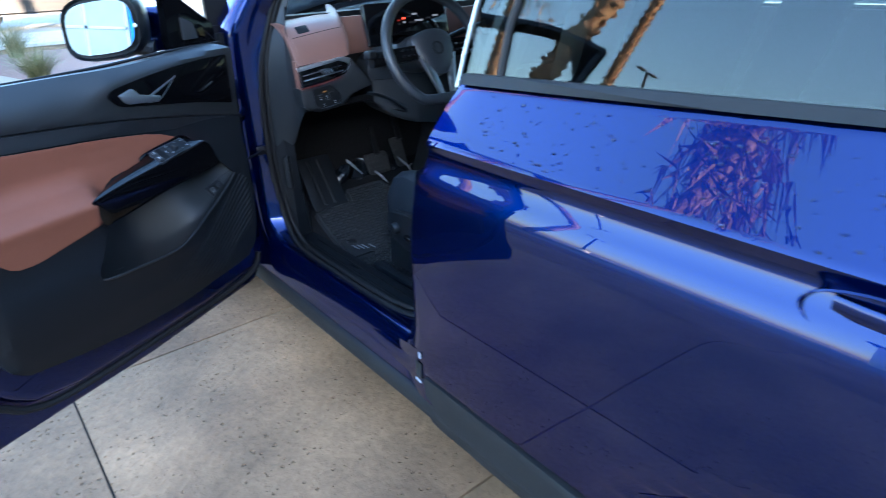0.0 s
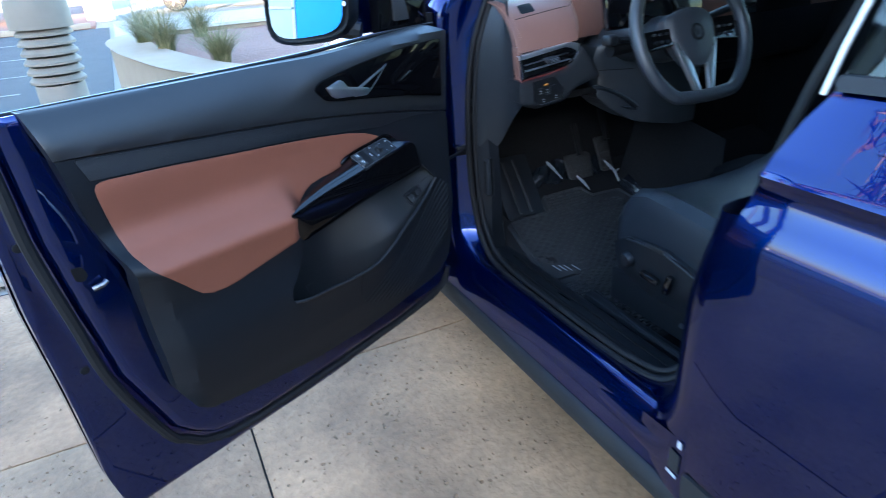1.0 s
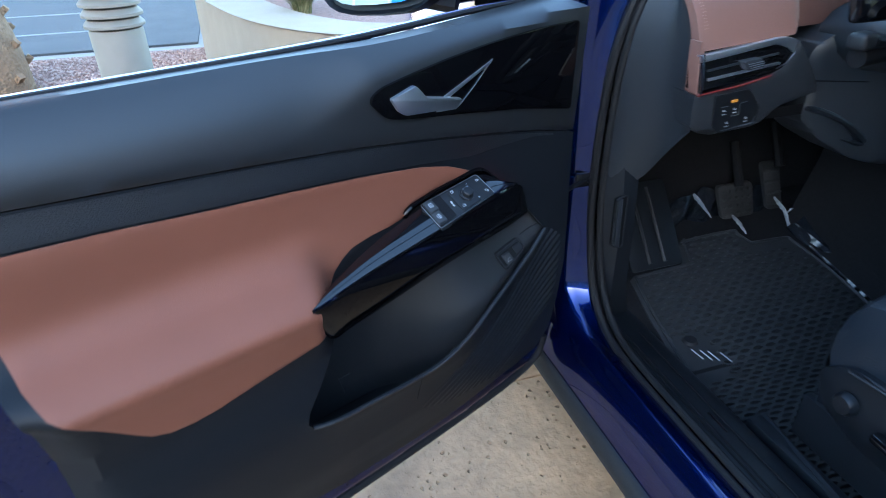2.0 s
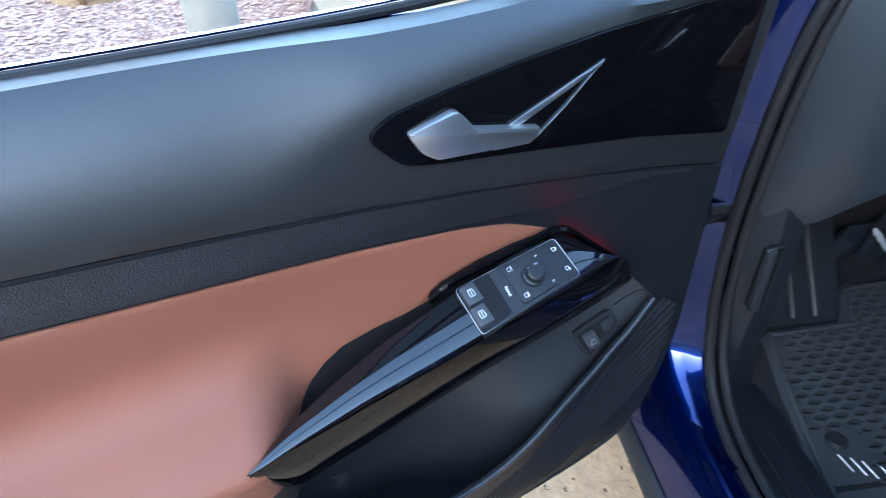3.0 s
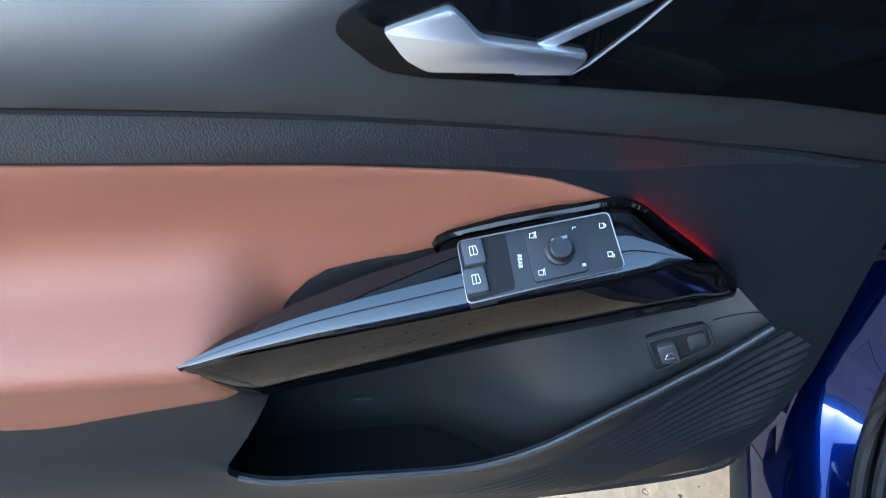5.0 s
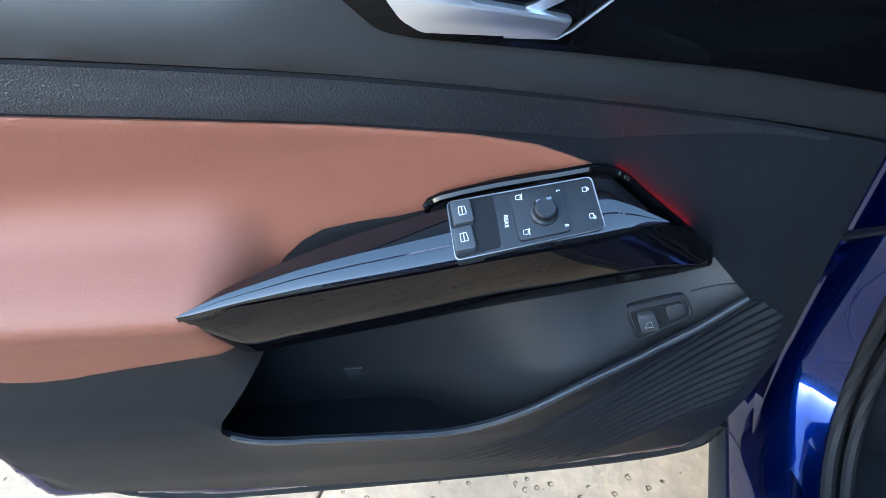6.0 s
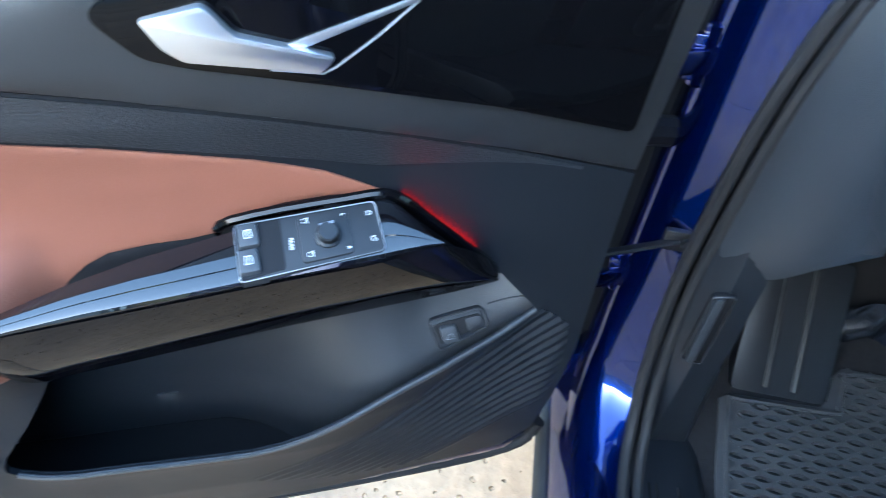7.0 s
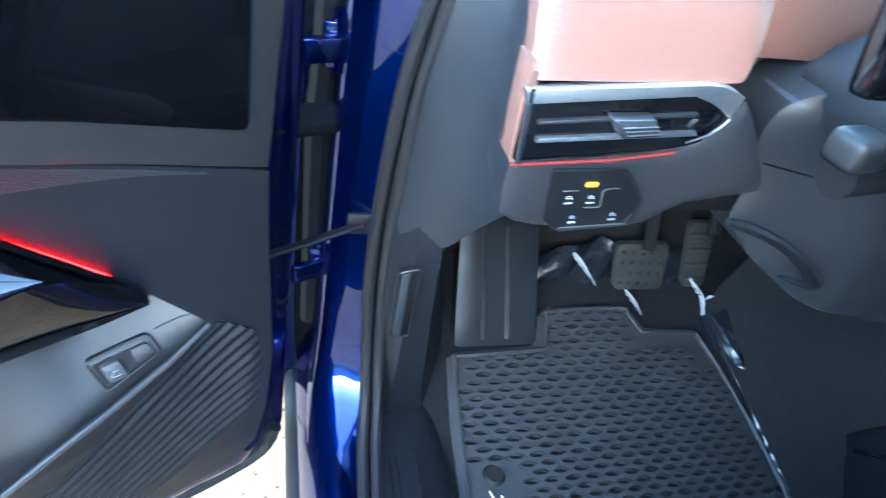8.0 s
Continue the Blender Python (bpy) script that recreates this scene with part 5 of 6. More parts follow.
steering_wheel = part("steering_wheel", tube(rim_path(), .0165, 14), WHEELM, car, "black leather steering wheel with silver spokes")
HUB = rounded([(-.076, .050), (-.025, .064), (.025, .064), (.076, .050), (.082, .012), (.055, -.050), (.024, -.080), (-.024, -.080), (-.055, -.050), (-.082, .012)], .022)
part("airbag_cover", sheet(HUB, lambda a, b: wp(a, b, .028 - 2.6 * (a * a + b * b * .6)), .012, -W_N, .03, .004), WHEELM, steering_wheel, "dark airbag cover")
for s in (-1, 1):
    part("spoke", plate(rounded([(s * .055, .022), (s * .16, .018), (s * .16, -.028), (s * .062, -.022)], .006), lambda a, b: wp(a, b, .012), .015, -W_N, .003), GLOSS, steering_wheel)
    part("spoke_trim", plate(rounded([(s * .06, -.018), (s * .072, -.016), (s * .030, -.142), (s * .014, -.146), (s * .026, -.075)], .004), lambda a, b: wp(a, b, .017), .012, -W_N, .002), SILVER, steering_wheel, "satin silver spoke")
    for i in range(3):
        for j in range(2):
            part("wheel_button", block(wp(s * (.088 + .02 * i), .008 - .018 * j, .0145), (.010, .004, .006), Matrix.Rotation(radians(24), 3, "X"), .001), PLAST if (i + j) % 2 else KEY_PALE if s > 0 else SOFT, steering_wheel)
part("hub_emblem", merge([lathe([(.019, 0), (.0205, .0012), (.022, 0)], wp(0, -.0, .0275), 28, W_N), tube([wp(-.009, .010, .028), wp(-.003, -.011, .028), wp(.003, .004, .028), wp(.009, -.011, .028)], .0012, 5)]), PLAST, steering_wheel)

# foot well
DARK_FILM = material("dark_wrap_film", (.008, .010, .014), .2, vary=.3, scale=30, bump=.35, bump_scale=25)
footrest = part("footrest", sheet(rounded([(1.05, 0.0), (1.195, 0.0), (1.20, .22), (1.06, .22)], .012), lambda x, v: Vector((x, 2.05 + v * .62, floor_z(2.05) - .004 + v * .78)), .02, Vector((0, .7, -.6)), .03, .004), PLAST, car, "black plastic footrest with ribs")
for x in (1.10, 1.142):
    part("footrest_rib", tube([(x, 2.048 + v * .62, floor_z(2.05) + .001 + v * .78) for v in (.01, .07, .14, .2)], .0055, 6), KEY, footrest)


def pedal(name, x0, x1, z0, z1, y):
    p = part(name, plate(rounded([(x0, z0), (x1, z0), (x1 + .004, z1), (x0 - .006, z1)], .012), lambda x, z: Vector((x, y + (z - z0) * .45, z)), .012, BACKY, .003), PEDAL, car, "worn rubber pedal with protective film")
    for i in range(5):
        for j in range(4):
            part("pedal_stud", block((x0 + (x1 - x0) * (i + .6) / 5.2, y - .001 + (z0 + (z1 - z0) * (j + .6) / 4.4 - z0) * .45, z0 + (z1 - z0) * (j + .6) / 4.4), (.010, .004, .008), Matrix.Rotation(radians(45), 3, "Y"), .001), PEDAL, p)
    part("pedal_arm", tube([((x0 + x1) / 2, y + .02, z1), ((x0 + x1) / 2 + .01, y + .08, z1 + .1)], .012, 8), DARK, p)
    return p


brake = pedal("brake_pedal", 1.362, 1.463, .560, .640, 2.13)
accel = pedal("accelerator_pedal", 1.505, 1.553, .565, .680, 2.13)


FOLD_A, FOLD_B = [(1.245, 2.12, 0.659), (1.265, 2.12, 0.635), (1.288, 2.12, 0.61), (1.315, 2.12, 0.581)], [(1.361, 2.1, 0.59), (1.384, 2.1, 0.566), (1.405, 2.1, 0.543), (1.423, 2.1, 0.523)]
FOLD_C, FOLD_D = [(1.471, 2.09, 0.628), (1.504, 2.09, 0.594), (1.528, 2.09, 0.567), (1.563, 2.09, 0.501)], [(1.539, 2.088, 0.584), (1.531, 2.088, 0.576), (1.526, 2.088, 0.569)]


def film_fold(pts, ws, parent, tilt=.5):
    """A flat crinkled fold, narrow and uneven, coloured bright as a highlight of clear film."""
    rnd, rings = random.Random(len(pts) * 7 + int(ws[0] * 1e5)), []
    P, w = dense(pts, 4), np.interp(np.linspace(0, 1, (len(pts) - 1) * 4 + 1), np.linspace(0, 1, len(ws)), ws)
    for p, b in zip(P, w):
        p = Vector(p) + Vector((rnd.uniform(-.001, .001), 0, rnd.uniform(-.001, .001)))
        s = Vector((1, -tilt, .2)).normalized()
        b *= rnd.uniform(.8, 1.2)
        rings.append([p - s * b, p + Vector((0, -b * .5, b * .3)), p + s * b, p + Vector((0, .002, -.001))])
    return part("film_glint", loft(rings), FILM_WRAP, parent, "bright folds drawn as highlights of crinkled clear film", smooth=False)


film_fold(FOLD_A, (.002, .006, .005, .003, .001), brake)
film_fold(FOLD_B, (.002, .006, .004, .001), brake)
film_fold(FOLD_C, (.002, .006, .004, .003), accel)
film_fold(FOLD_D, (.004, .003, .001), accel)


def film_sheet(u, v):
    """Loose dark film bunched up behind the mat."""
    w = .012 * math.sin(31 * u + 9 * v) * math.sin(23 * v + 3) + .007 * math.sin(70 * u - 50 * v)
    return Vector((u, 2.165 + .25 * v + w, floor_z(2.165) - .012 + v * .7 + w * .5))


part("film_sheet", sheet([(1.21, 0), (1.56, 0), (1.54, .07), (1.45, .09), (1.38, .06), (1.30, .10), (1.22, .09)], film_sheet, .008, BACKY, .0, 0), DARK_FILM, car, "crumpled dark protective film", 80)

# floor mat, loose on the carpet
MAT = [(1.030, 1.42), (1.030, 1.80), (1.028, 1.93), (1.034, 2.035), (1.052, 2.045), (1.188, 2.050), (1.200, 2.062), (1.212, 2.100), (1.228, 2.114), (1.385, 2.117), (1.398, 2.105), (1.415, 2.076), (1.428, 2.073), (1.520, 2.069), (1.535, 2.055), (1.572, 1.96), (1.61, 1.78), (1.61, 1.42)]
floor_mat = part("floor_mat", sheet(MAT, lambda x, y: Vector((x, y, floor_z(y) - .006)), .03, -UP, .004, .002), MATM, None, "black rubber floor mat with diamond tread")
tagged(floor_mat, category="floor mat")
part("mat_border", tube([(x + (.012 if x < 1.3 else -.012), y - .012, floor_z(y - .012) + .0015) for x, y in dense(MAT, 3)], .004, 6), MATM, floor_mat)


def tread():
    """A net of ribs round staggered lens-shaped hollows, their floors coloured dark as shade."""
    bm = bmesh.new()
    px, py = .035, .0120
    for j in range(57):
        y = 2.098 - j * py
        for i in range(17):
            x = 1.056 + i * px + (px / 2 if j % 2 else 0)
            if x > 1.585 - .2 * max(0, y - 1.78) or (y > 2.0 and not 1.06 < x < 1.50) or (y > 2.035 and not 1.22 < x < 1.385) or (1.05 < x < 1.14 and 1.76 < y < 1.88):
                continue
            top, deep = .0025, -.0055
            ring = [((-px / 2, 0), (-px / 4, -py / 2), (0, -py), (px / 4, -py / 2), (px / 2, 0), (px / 4, py / 2), (0, py), (-px / 4, py / 2))]
            ring += [tuple((w * a, h * b) for a, b in ((-1, 0), (-.5, -.8), (0, -1), (.5, -.8), (1, 0), (.5, .8), (0, 1), (-.5, .8))) for w, h in ((.0152, .0045), (.0145, .0040))]
            vs = [[bm.verts.new((x + a, y + b, floor_z(y + b) + h)) for a, b in r] for r, h in zip(ring, (top, top + .0003, deep))]
            for p, q in zip(vs, vs[1:]):
                for k in range(8):
                    bm.faces.new((p[k], p[(k + 1) % 8], q[(k + 1) % 8], q[k]))
            # hollow floor: shade put in as the darker second material
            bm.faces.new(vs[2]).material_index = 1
    bmesh.ops.recalc_face_normals(bm, faces=bm.faces[:])
    return bm


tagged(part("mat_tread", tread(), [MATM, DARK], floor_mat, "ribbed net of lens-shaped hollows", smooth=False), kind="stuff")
for i, dx in enumerate((0, .016, .03, .052)):
    part("mat_badge", tube([(1.073 + dx, 1.838 - dx * .55, .4315), (1.086 + dx, 1.812 - dx * .55, .4215)], .0016, 6), METAL, floor_mat)
part("mat_fixing", lathe([(.0002, .006), (.014, .006), (.018, 0)], (1.085, 1.86, floor_z(1.86)), 20), RUBBER, floor_mat)

# driver's seat
def seat_cushion():
    rings = []
    for y, z0, z1, g in ((1.50, .60, .66, 0), (1.535, .57, .72, .5), (1.545, .575, .755, .8), (1.53, .58, .785, 1), (1.48, .585, .80, 1), (1.40, .59, .795, 1), (1.2, .59, .775, 1), (.95, .59, .76, 1)):
        pr = [(1.045, z0), (1.035, z0 + .06), (1.035, z1 - .04), (1.05, z1 - .008), (1.085, z1 + .004), (1.13, z1 - .012 * g), (1.22, z1 - .028 * g), (1.34, z1 - .034 * g), (1.46, z1 - .028 * g), (1.55, z1 - .012 * g), (1.60, z1 + .004), (1.635, z1 - .008), (1.648, z1 - .04), (1.648, z0 + .06), (1.64, z0)]
        rings.append([Vector((x, y - .03 * smooth(1.2, 1.05, x) * g + .0, z)) for x, z in pr])
    return loft(rings, False, False)


seat = part("driver_seat", seat_cushion(), SEATM, car, "black leatherette driver seat")
part("seat_valance", sheet(rounded([(1.52, .655), (1.50, .595), (1.44, .563), (1.20, .560), (.95, .57), (.95, .72), (1.20, .665), (1.35, .70), (1.47, .69)], .015), lambda y, z: Vector((1.018 + .01 * smooth(.62, .56, z), y, z)), .03, OUT, .03, .006), PLAST, seat, "dark plastic seat side cover")
part("valance_crease", tube([(1.0165, 1.47, .686), (1.0155, 1.36, .698), (1.0155, 1.2, .664)], .0025, 6), SOFT, seat)
part("lumbar_knob", lathe([(.0002, .014), (.014, .014), (.018, .008), (.019, 0)], (1.016, 1.455, .637), 24, (-1, 0, 0)), PLAST, seat)
part("seat_switch", block((1.008, 1.375, .625), (.018, .055, .017), Matrix.Rotation(radians(4), 3, "X"), .006), GLOSS, seat)
part("backrest_switch", block((1.008, 1.318, .632), (.018, .017, .05), Matrix.Rotation(radians(12), 3, "X"), .006), GLOSS, seat)
part("seat_badge", block((1.0135, 1.375, .699), (.003, .055, .012), None, .002), SOFT, seat)
part("backrest", loft([[Vector((x, y + dy, z)) for x, dy in ((1.05, .0), (1.06, .07), (1.12, .10), (1.34, .07), (1.56, .10), (1.62, .07), (1.63, 0), (1.6, -.06), (1.08, -.06))] for y, z in ((.98, .70), (.92, .85), (.86, 1.05), (.80, 1.25), (.77, 1.32))]), SEATM, seat)
part("headrest", block((1.34, .75, 1.42), (.27, .10, .18), None, .045, 4), SEATM, seat)
part("seat_rail", merge([tube([(1.05, 1.605, .455), (1.02, 1.40, .462), (1.015, 1.15, .466)], .009, 8), block((1.03, 1.35, .44), (.03, .52, .05), None, .006), block((1.06, 1.30, .52), (.02, .5, .09), None, .006)]), PLAST, seat, "seat rail")
for y in (1.22, 1.3):
    part("rail_bolt", lathe([(.0002, .004), (.006, .004), (.007, 0)], (1.048, y, .52), 10, (-1, 0, 0)), METAL, seat)
part("passenger_seat", loft([[Vector((x, y, z)) for x in np.linspace(1.82, 2.36, 7)] for y, z in ((1.5, .5), (1.52, .74), (1.40, .78), (.98, .72), (.86, 1.05), (.77, 1.32), (.68, 1.3))], False, False), SEATM, car, "black leatherette passenger seat")
part("rear_bench", loft([[Vector((x, y, z)) for x in np.linspace(1.0, 2.36, 9)] for y, z in ((.5, .42), (.5, .74), (.0, .72), (-.12, 1.05), (-.2, 1.28), (-.3, 1.28))], False, False), SEATM, car, "black rear bench")

# centre console
console = part("centre_console", loft([[Vector(p) for p in dense(r, 3)] for r in (
    ((1.645, 1.2, .42), (1.635, 1.2, .70), (1.66, 1.2, .735), (1.80, 1.2, .74)),
    ((1.645, 1.55, .42), (1.63, 1.55, .69), (1.66, 1.55, .725), (1.80, 1.55, .73)),
    ((1.645, 1.72, .42), (1.62, 1.74, .62), (1.65, 1.76, .66), (1.80, 1.76, .67)),
    ((1.66, 1.80, .42), (1.66, 1.82, .5), (1.67, 1.83, .52), (1.80, 1.83, .53)))], False, False), DARK, car, "dark centre console")
part("console_edge", tube([(1.629, 1.25, .705), (1.626, 1.55, .694), (1.618, 1.70, .64), (1.63, 1.78, .55)], .004, 6), GLOSS, console)
part("tunnel_trim", loft([[Vector(p) for p in r] for r in (((1.60, 1.70, .40), (1.64, 1.72, .43), (1.66, 1.75, .55), (1.66, 1.75, .75)), ((1.575, 2.0, .49), (1.615, 2.0, .53), (1.65, 2.0, .62), (1.65, 2.0, .8)), ((1.55, 2.10, .53), (1.58, 2.12, .58), (1.62, 2.12, .70), (1.63, 2.1, .88)))], False, False), CARPET, console)
part("tunnel_film", loft([[Vector(a), Vector(a) * .5 + Vector(b) * .5 + Vector((0, 0, .006 + .004 * (k % 2))), Vector(b), Vector(b) + Vector((.03, .01, .012))] for k, (a, b) in enumerate(zip(dense([(1.542, 2.092, 0.525), (1.565, 2.037, 0.49), (1.582, 1.946, 0.455), (1.594, 1.848, 0.425), (1.592, 1.781, 0.415)], 3), dense([(1.553, 2.073, 0.545), (1.584, 2.006, 0.51), (1.606, 1.918, 0.475), (1.627, 1.822, 0.445), (1.636, 1.766, 0.435)], 3)))], False, False), DARK_FILM, console, "crinkled dark film along the tunnel")

# ---- outside ----
bm = bmesh.new()
bmesh.ops.create_grid(bm, x_segments=8, y_segments=8, size=400)
bmesh.ops.translate(bm, verts=bm.verts[:], vec=(0, 0, -.03))
structure("ground", bm, material("distant_ground", (0.3, 0.27, 0.23), .9, vary=.2, scale=.2), "dusty pale open ground", "ground")
pavement = structure("pavement", block((1.42, -1.6, -.023), (15.7, 10.5, .02)), JOINT, "dark joint bed below the slabs", "pavement")


def slab_mesh(w, d):
    bm = box(bmesh.new(), (0, 0, -.05), (w, d, .1))
    top = [e for e in bm.edges if all(v.co.z > -.01 for v in e.verts)]
    bmesh.ops.bevel(bm, geom=top, offset=.0025, segments=2, profile=.5, affect="EDGES")
    return bm


XS = [.113 + 1.305 * k for k in range(-5, 8)]
YS = [2.308 + 1.305 * k for k in range(-7, 2)]
for i in range(len(XS) - 1):
    for j in range(len(YS) - 1):
        w, d = XS[i + 1] - XS[i] - .0065, YS[j + 1] - YS[j] - .0065
        bm = slab_mesh(w, d)
        bmesh.ops.translate(bm, verts=bm.verts[:], vec=((XS[i] + XS[i + 1]) / 2, (YS[j] + YS[j + 1]) / 2, 0))
        part("slab", bm, PAD, pavement)


def kerb(path, w, h, name, label, mat, base=0.0, r=.03):
    pts = [Vector((*p, 0)) for p in path]
    rings = []
    for i, p in enumerate(pts):
        d = (pts[min(i + 1, len(pts) - 1)] - pts[max(i - 1, 0)]).normalized()
        n = Vector((-d.y, d.x, 0))
        rings.append([p + n * a + UP * b for a, b in ((0, base), (0, h - r), (r * .3, h - r * .3), (r, h), (w - r, h), (w - r * .3, h - r * .3), (w, h - r), (w, base))])
    return structure(name, loft(rings), mat, label, "kerb")


NOSE = dense([(3.9, 4.28), (2.4, 4.22), (1.2, 4.20), (.82, 4.30), (.53, 4.60), (.275, 5.15), (.05, 6.1), (-.04, 6.7), (-.08, 7.3), (.02, 7.75), (.35, 8.05), (1.0, 8.15), (3.9, 8.2)], 6)
kerb([(x, y) for x, y in NOSE], -.30, .70, "planter_wall", "curved cream concrete planter wall", KERB)
structure("planter_bed", sheet([(x + .12 if y < 7 else x + .1, min(max(y, 4.42), 7.95)) for x, y in NOSE[::2]], lambda x, y: Vector((x, y, .655 + .02 * math.sin(5 * x) * math.sin(4 * y))), .3, -UP, .05, 0), SOIL, "reddish gravel planter bed", "planter")


def tuft(name, c, h, n, seed, spread=.5):
    """A clump of arching grass blades."""
    rnd, bm = random.Random(seed), bmesh.new()
    for _ in range(n):
        a, lean, L = rnd.uniform(0, 6.283), rnd.uniform(.05, spread), h * rnd.uniform(.55, 1.1)
        d, s = Vector((math.cos(a), math.sin(a), 0)), Vector((-math.sin(a), math.cos(a), 0))
        b = Vector(c) + d * rnd.uniform(0, .05) + s * rnd.uniform(-.04, .04)
        w, prev = rnd.uniform(.0012, .0028), None
        for k in range(5):
            q = k / 4
            p = b + d * (lean * L * 1.5 * q ** 1.8) + UP * (L * (q - .35 * lean * q ** 3))
            ww = w * (1 - q * .92)
            pair = (bm.verts.new(p - s * ww), bm.verts.new(p + s * ww))
            if prev:
                bm.faces.new((prev[0], prev[1], pair[1], pair[0]))
            prev = pair
    ob = part(name, bm, BLADE, None, "dry green ornamental grass clump", smooth=False)
    return tagged(ob, category="grass clump", group="planter grasses")


tuft("grass_clump", (.66, 5.35, .66), .34, 650, 1, 1.1)
tuft("grass_clump", (.36, 6.35, .66), .44, 750, 2, 1.05)
tuft("grass_clump", (.22, 7.0, .66), .46, 600, 3, 1.0)
tuft("grass_clump", (.75, 7.3, .66), .42, 450, 4, .95)
structure("back_pavement", block((7.0, 14.2, -.022), (14.2, 12.0, .03)), material("pale_paving", (0.45, 0.41, 0.35), .85, vary=.1, scale=3, bump=.4, bump_scale=150), "pale concrete paving behind the planter", "pavement")
structure("road", block((-9.0, 13.4, -.021), (17.6, 10.0, .03)), ASPHALT, "grey asphalt lane", "road")
for y in (9.6, 11.2, 13.4, 16.0):
    tagged(part("road_line", block((-6.0, y, -.004), (9.5, .07, .006)), LINE, None, "faded white painted line"), "", "road marking", "", "structure")
kerb([(-14, 18.5), (-1.0, 18.5), (-.6, 18.7)], .2, .12, "kerb", "pale concrete kerb", KERB)
structure("far_verge", block((-8, 24, -.0), (15, 10.6, .06)), SOIL, "reddish gravel verge beyond the lane", "ground")
structure("gravel_bed", block((-3.2, 5.95, -.03), (6.4, 4.3, .04)), SOIL, "pink crushed stone bed", "ground")
kerb([(-6.4, 3.72), (-.45, 3.72), (.2, 3.74)], .12, .03, "bed_kerb", "low concrete edging", KERB)


def gravel():
    rnd = random.Random(11)
    verts, faces = [], []
    base = [(1, 0, 0), (-1, 0, 0), (0, 1, 0), (0, -1, 0), (0, 0, 1), (0, 0, -1)]
    tri = [(0, 2, 4), (2, 1, 4), (1, 3, 4), (3, 0, 4), (2, 0, 5), (1, 2, 5), (3, 1, 5), (0, 3, 5)]
    for _ in range(22000):
        x, y = rnd.uniform(-3.6, -.05), rnd.uniform(3.9, 8.0)
        r = rnd.uniform(.008, .02)
        a = rnd.uniform(0, 6.283)
        ca, sa = math.cos(a), math.sin(a)
        k = len(verts)
        for p in base:
            q = [p[0] * rnd.uniform(.7, 1.3), p[1] * rnd.uniform(.6, 1.1), p[2] * rnd.uniform(.4, .8)]
            verts.append((x + r * (q[0] * ca - q[1] * sa), y + r * (q[0] * sa + q[1] * ca), -.004 + r * q[2] + r * .3))
        faces += [(k + a, k + b, k + c) for a, b, c in tri]
    me = bpy.data.meshes.new("gravel")
    me.from_pydata(verts, [], faces)
    me.materials.append(PEBBLE)
    return tagged(new("gravel", me), "pink and cream crushed stones", "gravel", "", "stuff")


gravel()


def bollard_light(c):
    x, y = c
    b = thing("bollard_light", (x, y, 0), "grey louvred garden bollard light in the gravel", "bollard light")
    R = .118
    part("post", lathe([(R, -.01), (R, .80), (R * .96, .81), (.0002, .81)], (x, y, 0), 36), BOLL, b)
    part("core", lathe([(R * .62, .80), (R * .62, 1.10)], (x, y, 0), 24), DARK, b)
    for i in range(6):
        z = .825 + i * .046
        part("louvre", lathe([(R * .7, z + .022), (R * .98, z), (R * 1.12, z - .004), (R * 1.12, z + .008), (R * .95, z + .03), (R * .7, z + .036)], (x, y, 0), 32), BOLL, b)
    part("cap", lathe([(R * .9, 1.085), (R * 1.22, 1.085), (R * 1.22, 1.20), (R * 1.17, 1.225), (R * 1.0, 1.235), (.0002, 1.24)], (x, y, 0), 36), BOLL, b)


bollard_light((-.30, 4.30))


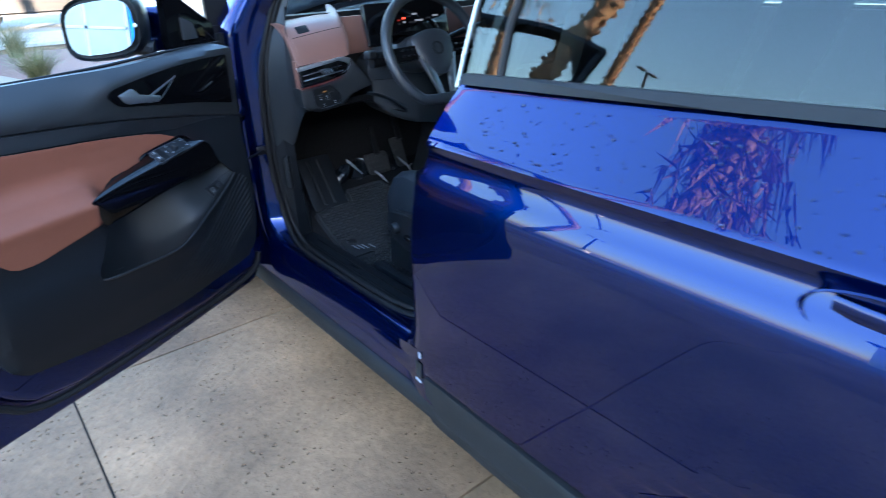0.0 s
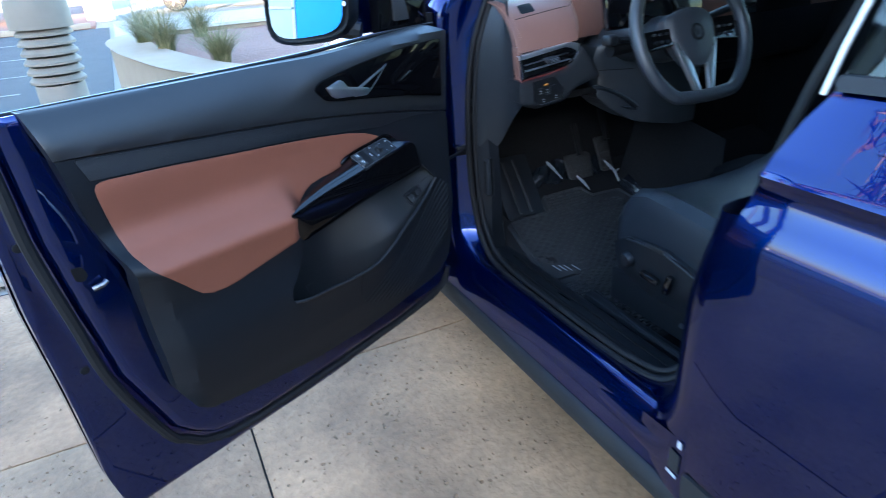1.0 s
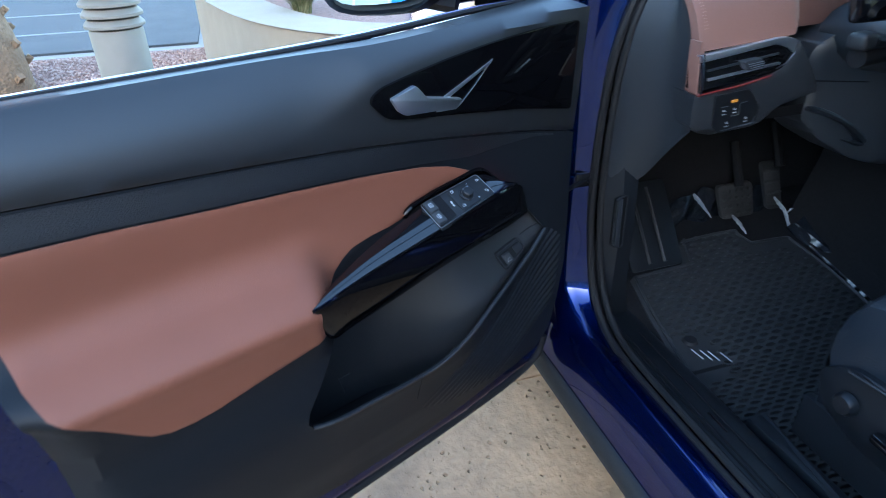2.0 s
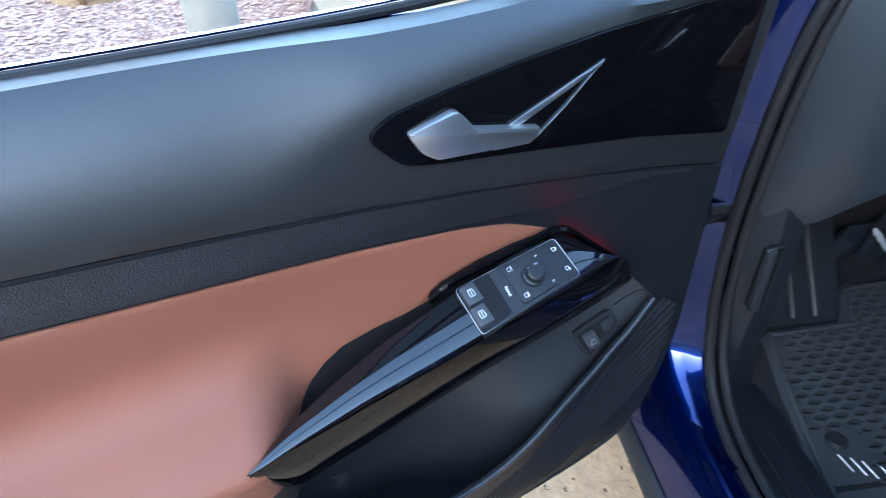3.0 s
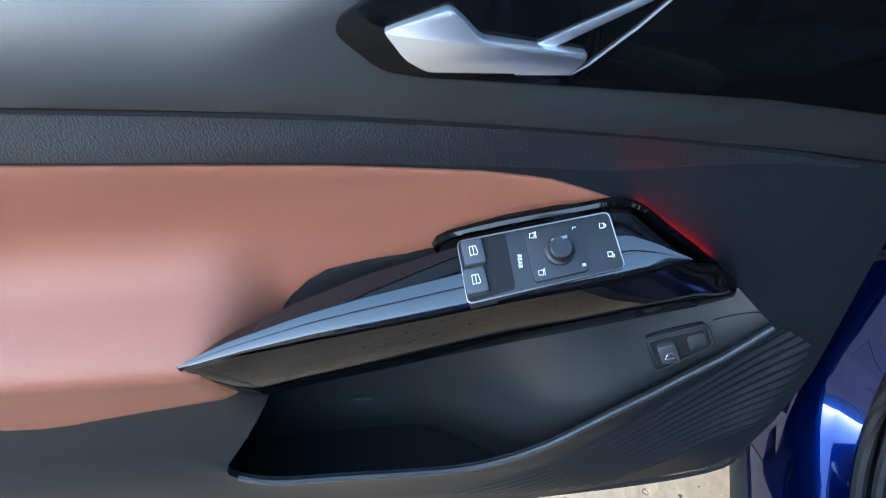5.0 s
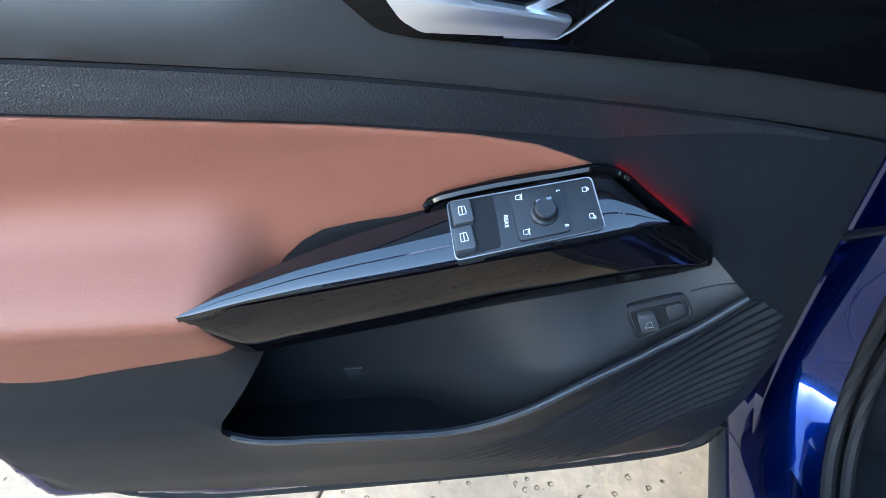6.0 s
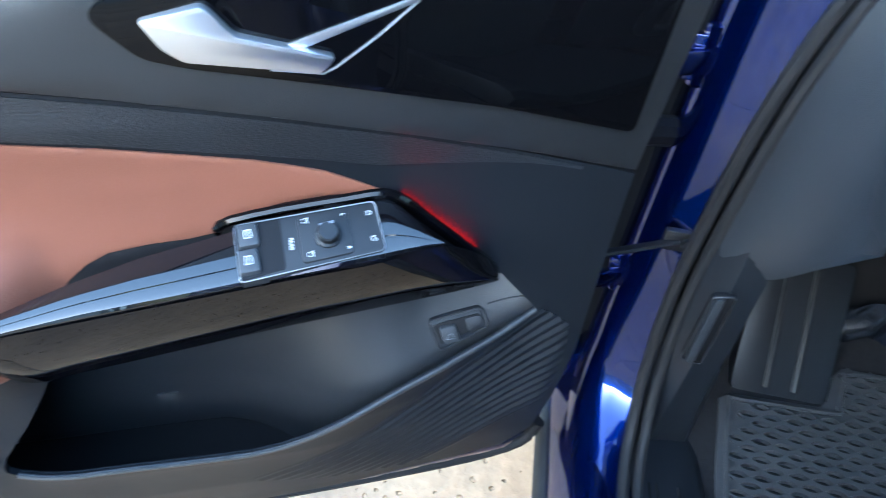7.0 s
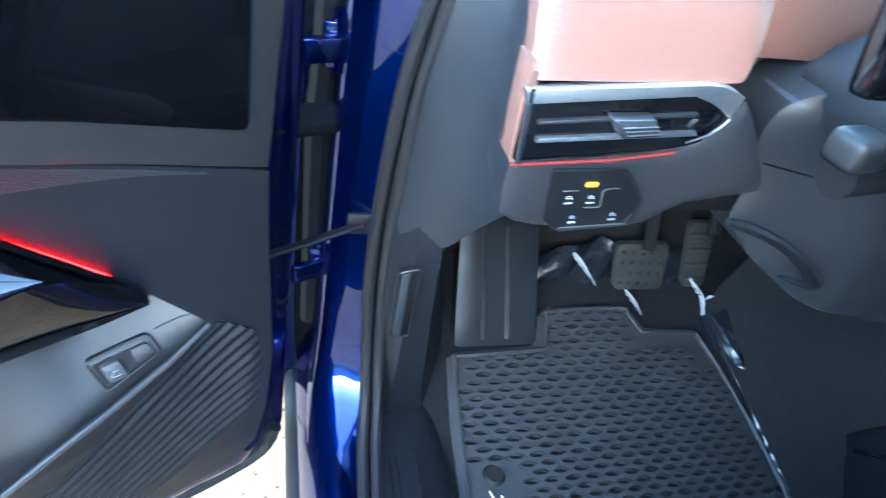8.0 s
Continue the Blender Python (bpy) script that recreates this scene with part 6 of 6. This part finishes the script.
def palm(c, h, r, seed, size=1.0, fronds=42, lean=(0, 0)):
    """A trunk of old frond stubs under a crown of arching fronds."""
    rnd = random.Random(seed)
    x, y = c
    p = thing("palm_tree", (x, y, 0), "tall palm with a rough brown trunk", "palm tree", "palms")
    off = lambda z: Vector((lean[0], lean[1], 0)) * (max(0, z) / h) ** 1.3
    trunk = lathe([(r * (1.35 - .3 * smooth(0, .8, z)) * (1 - .25 * z / h) * (1 + .03 * math.sin(z * 40)), z) for z in np.linspace(-.02, h, 60)], (x, y, 0), 24)
    for v in trunk.verts:
        v.co += off(v.co.z)
    part("trunk", trunk, BARK, p)
    bm = bmesh.new()
    for k in range(int(h * 34)):
        z, a = k / 34.0, k * 2.4
        rr = r * (1.33 - .3 * smooth(0, .8, z)) * (1 - .25 * z / h)
        d = Vector((math.cos(a), math.sin(a), 0))
        box(bm, Vector((x, y, z)) + off(z) + d * (rr + .02), (.07, .05, .045), Matrix.Rotation(a, 3, "Z") @ Matrix.Rotation(radians(-40), 3, "Y"))
    tagged(part("frond_stubs", bm, BARK, p, smooth=False), kind="stuff")
    bm = bmesh.new()
    for k in range(fronds):
        a, el, L = rnd.uniform(0, 6.283), rnd.uniform(-1.1, 1.2), rnd.uniform(1.2, 1.7) * size
        d, s = Vector((math.cos(a), math.sin(a), 0)), Vector((-math.sin(a), math.cos(a), 0))
        prev = None
        for q in np.linspace(0, 1, 7):
            m = Vector((x, y, h)) + off(h) + d * (L * q * math.cos(el)) + UP * (L * (q * math.sin(el) - .55 * q * q))
            for sg in (-1, 1):
                if q > .3:
                    for t in range(3):
                        e = m + s * sg * (.45 * size * (1 - abs(q - .6))) * rnd.uniform(.3, 1.1) + d * (.1 * t + rnd.uniform(-.12, .22)) - UP * rnd.uniform(-.05, .3)
                        v = [bm.verts.new(m + d * .05 * t), bm.verts.new(m + d * (.05 * t + .05 * size)), bm.verts.new(e)]
                        bm.faces.new(v)
            pair = (bm.verts.new(m - s * .02), bm.verts.new(m + s * .02))
            if prev:
                bm.faces.new((prev[0], prev[1], pair[1], pair[0]))
            prev = pair
    part("crown", bm, FROND, p, smooth=False)


palm((-1.72, 6.75), 7.5, .24, 3)
palm((-3.8, 6.0), 6.1, .15, 4, .85, 34, (-1.95, -2.1))
palm((-10.1, 9.45), 11.2, .12, 5, .9, 38, (-1.5, -2.3))
palm((-8.8, 11.0), 6.0, .17, 6, .7)


def lamp_post(c, h, name="street_lamp"):
    x, y = c
    p = thing(name, (x, y, 0), "dark parking lot lamp on a tall pole", "street lamp")
    part("footing", lathe([(.36, -.02), (.36, .95), (.33, 1.0), (.0002, 1.0)], (x, y, 0), 32), PALE_WALL, p, "white round concrete footing")
    part("pole", tube([(x, y, 1.0), (x, y, h)], [.09, .06], 12), DARK, p)
    for s in (-1, 1):
        part("lamp_head", block((x + s * .55, y, h), (.6, .28, .08), None, .02), DARK, p)


lamp_post((-.36, 21.0), 7.5)
lamp_post((-24.6, 17.3), 7.4)


def far_car(c, turn, mat, label):
    """A parked saloon seen far off: body, glasshouse, wheels."""
    root = thing("car", (0, 0, 0), label, "car", "parked cars far off")
    prof = [(-2.25, .35), (-2.3, .65), (-2.15, .92), (-1.4, 1.0), (-.75, 1.42), (.35, 1.45), (1.15, 1.02), (2.1, .85), (2.3, .6), (2.25, .32)]
    bm = loft([[Vector((x, s * w, z)) for x, z in rounded(prof, .15, 3)] for s, w in ((-1, .88), (-1, .84), (1, .84), (1, .88))][1:3])
    bmesh.ops.bevel(bm, geom=[e for e in bm.edges if len(e.link_faces) == 2 and e.calc_face_angle(0) > 1.2], offset=.09, segments=3, affect="EDGES")
    part("body", bm, mat, root)
    part("glasshouse", loft([[Vector((x, s * .853, z)) for x, z in ((-1.2, 1.03), (-.68, 1.37), (.3, 1.40), (.95, 1.06))] for s in (-1, 1)]), WINDOW, root)
    part("rocker_strip", merge([block((0, s * .86, .36), (3.2, .03, .03)) for s in (-1, 1)]), CHROME, root)
    for x in (-1.4, 1.4):
        for s in (-1, 1):
            w = part("wheel", lathe([(.2, -.1), (.31, -.1), (.33, -.07), (.33, .07), (.31, .1), (.2, .1)], (x, s * .78, .33), 24, (0, s, 0)), TYRE, root)
            part("wheel_disc", lathe([(.21, .08), (.2, .1), (.0002, .04)], (x, s * .78, .33), 20, (0, s, 0)), DARK, w)
            part("rim", merge([block((x + .1 * math.cos(k * 1.257), s * .87, .33 + .1 * math.sin(k * 1.257)), (.2, .03, .04), Matrix.Rotation(-k * 1.257, 3, "Y"), .006) for k in range(5)]), METAL, w)
    root.location = (c[0], c[1], 0)
    root.rotation_euler = (0, 0, radians(turn))
    return root


BLACK_PAINT = material("black_car_paint", (.008, .008, .01), .3, .3, 1.0, vary=.1, scale=30)
far_car((3.2, 22.6), 172, BLACK_PAINT, "black parked saloon with chrome strip")
far_car((-3.6, 23.5), 172, material("grey_car_paint", (.25, .26, .28), .35, .5, 1.0, vary=.1, scale=30), "grey saloon parked beyond the lane")


# an unseen building added to shade the car, and the pale building across the lot
def building(name, x0, x1, y0, y1, h, side, label, panel):
    b = thing(name, ((x0 + x1) / 2, (y0 + y1) / 2, 0), label, "building")
    part("wall", block(((x0 + x1) / 2, (y0 + y1) / 2, h / 2 - .02), (x1 - x0, y1 - y0, h)), PALE_WALL, b)
    part("roof", block(((x0 + x1) / 2, (y0 + y1) / 2, h + .1), (x1 - x0 + .5, y1 - y0 + .5, .2), None, .03), KERB, b)
    fx = x0 if side < 0 else x1
    y, i = y0 + .6, 0
    while y + 2.0 < y1:
        if panel and panel[0] < y + 1 < panel[1]:
            part("fascia_panel", block((fx + side * .04, y + 1.0, h * .5), (.08, 1.98, h * .92), None, .01), BLUE_SIGN, b)
        else:
            w = part("window", block((fx + side * .02, y + 1.0, 1.75), (.06, 1.84, 3.1)), SHOP_GLASS, b)
            part("window_frame", merge([block((fx + side * .05, y + 1.0 + dy, 1.75), (.07, .07, 3.2)) for dy in (-.93, 0, .93)] + [block((fx + side * .05, y + 1.0, z), (.07, 1.9, .07)) for z in (.2, 1.4, 2.4, 3.3)]), PALE_WALL, w)
        y += 2.0
    return b


building("shop_building", -24.0, -16.0, -23.35, 2.9, 4.6, 1, "white building with windows and a bright blue panel", (-3.0, -1.0))
unseen_shade_building = thing("unseen_shade_building", (0, -17.0, 0), "unseen building added to shade the forecourt", "building")
part("wall", block((0, -17.0, 2.9), (60, 8.0, 5.85)), FACADE, unseen_shade_building)
part("roof", block((0, -17.0, 5.95), (60.6, 8.6, .25), None, .03), KERB, unseen_shade_building)
for i in range(14):
    w = part("window", block((-27 + i * 4.1, -12.98, 1.8), (3.3, .06, 3.0)), WINDOW, unseen_shade_building)
    part("window_frame", merge([block((-27 + i * 4.1 + dx, -12.94, 1.8), (.08, .08, 3.1)) for dx in (-1.65, 0, 1.65)] + [block((-27 + i * 4.1, -12.94, z), (3.3, .08, .08)) for z in (.3, 3.3)]), PALE_WALL, w)
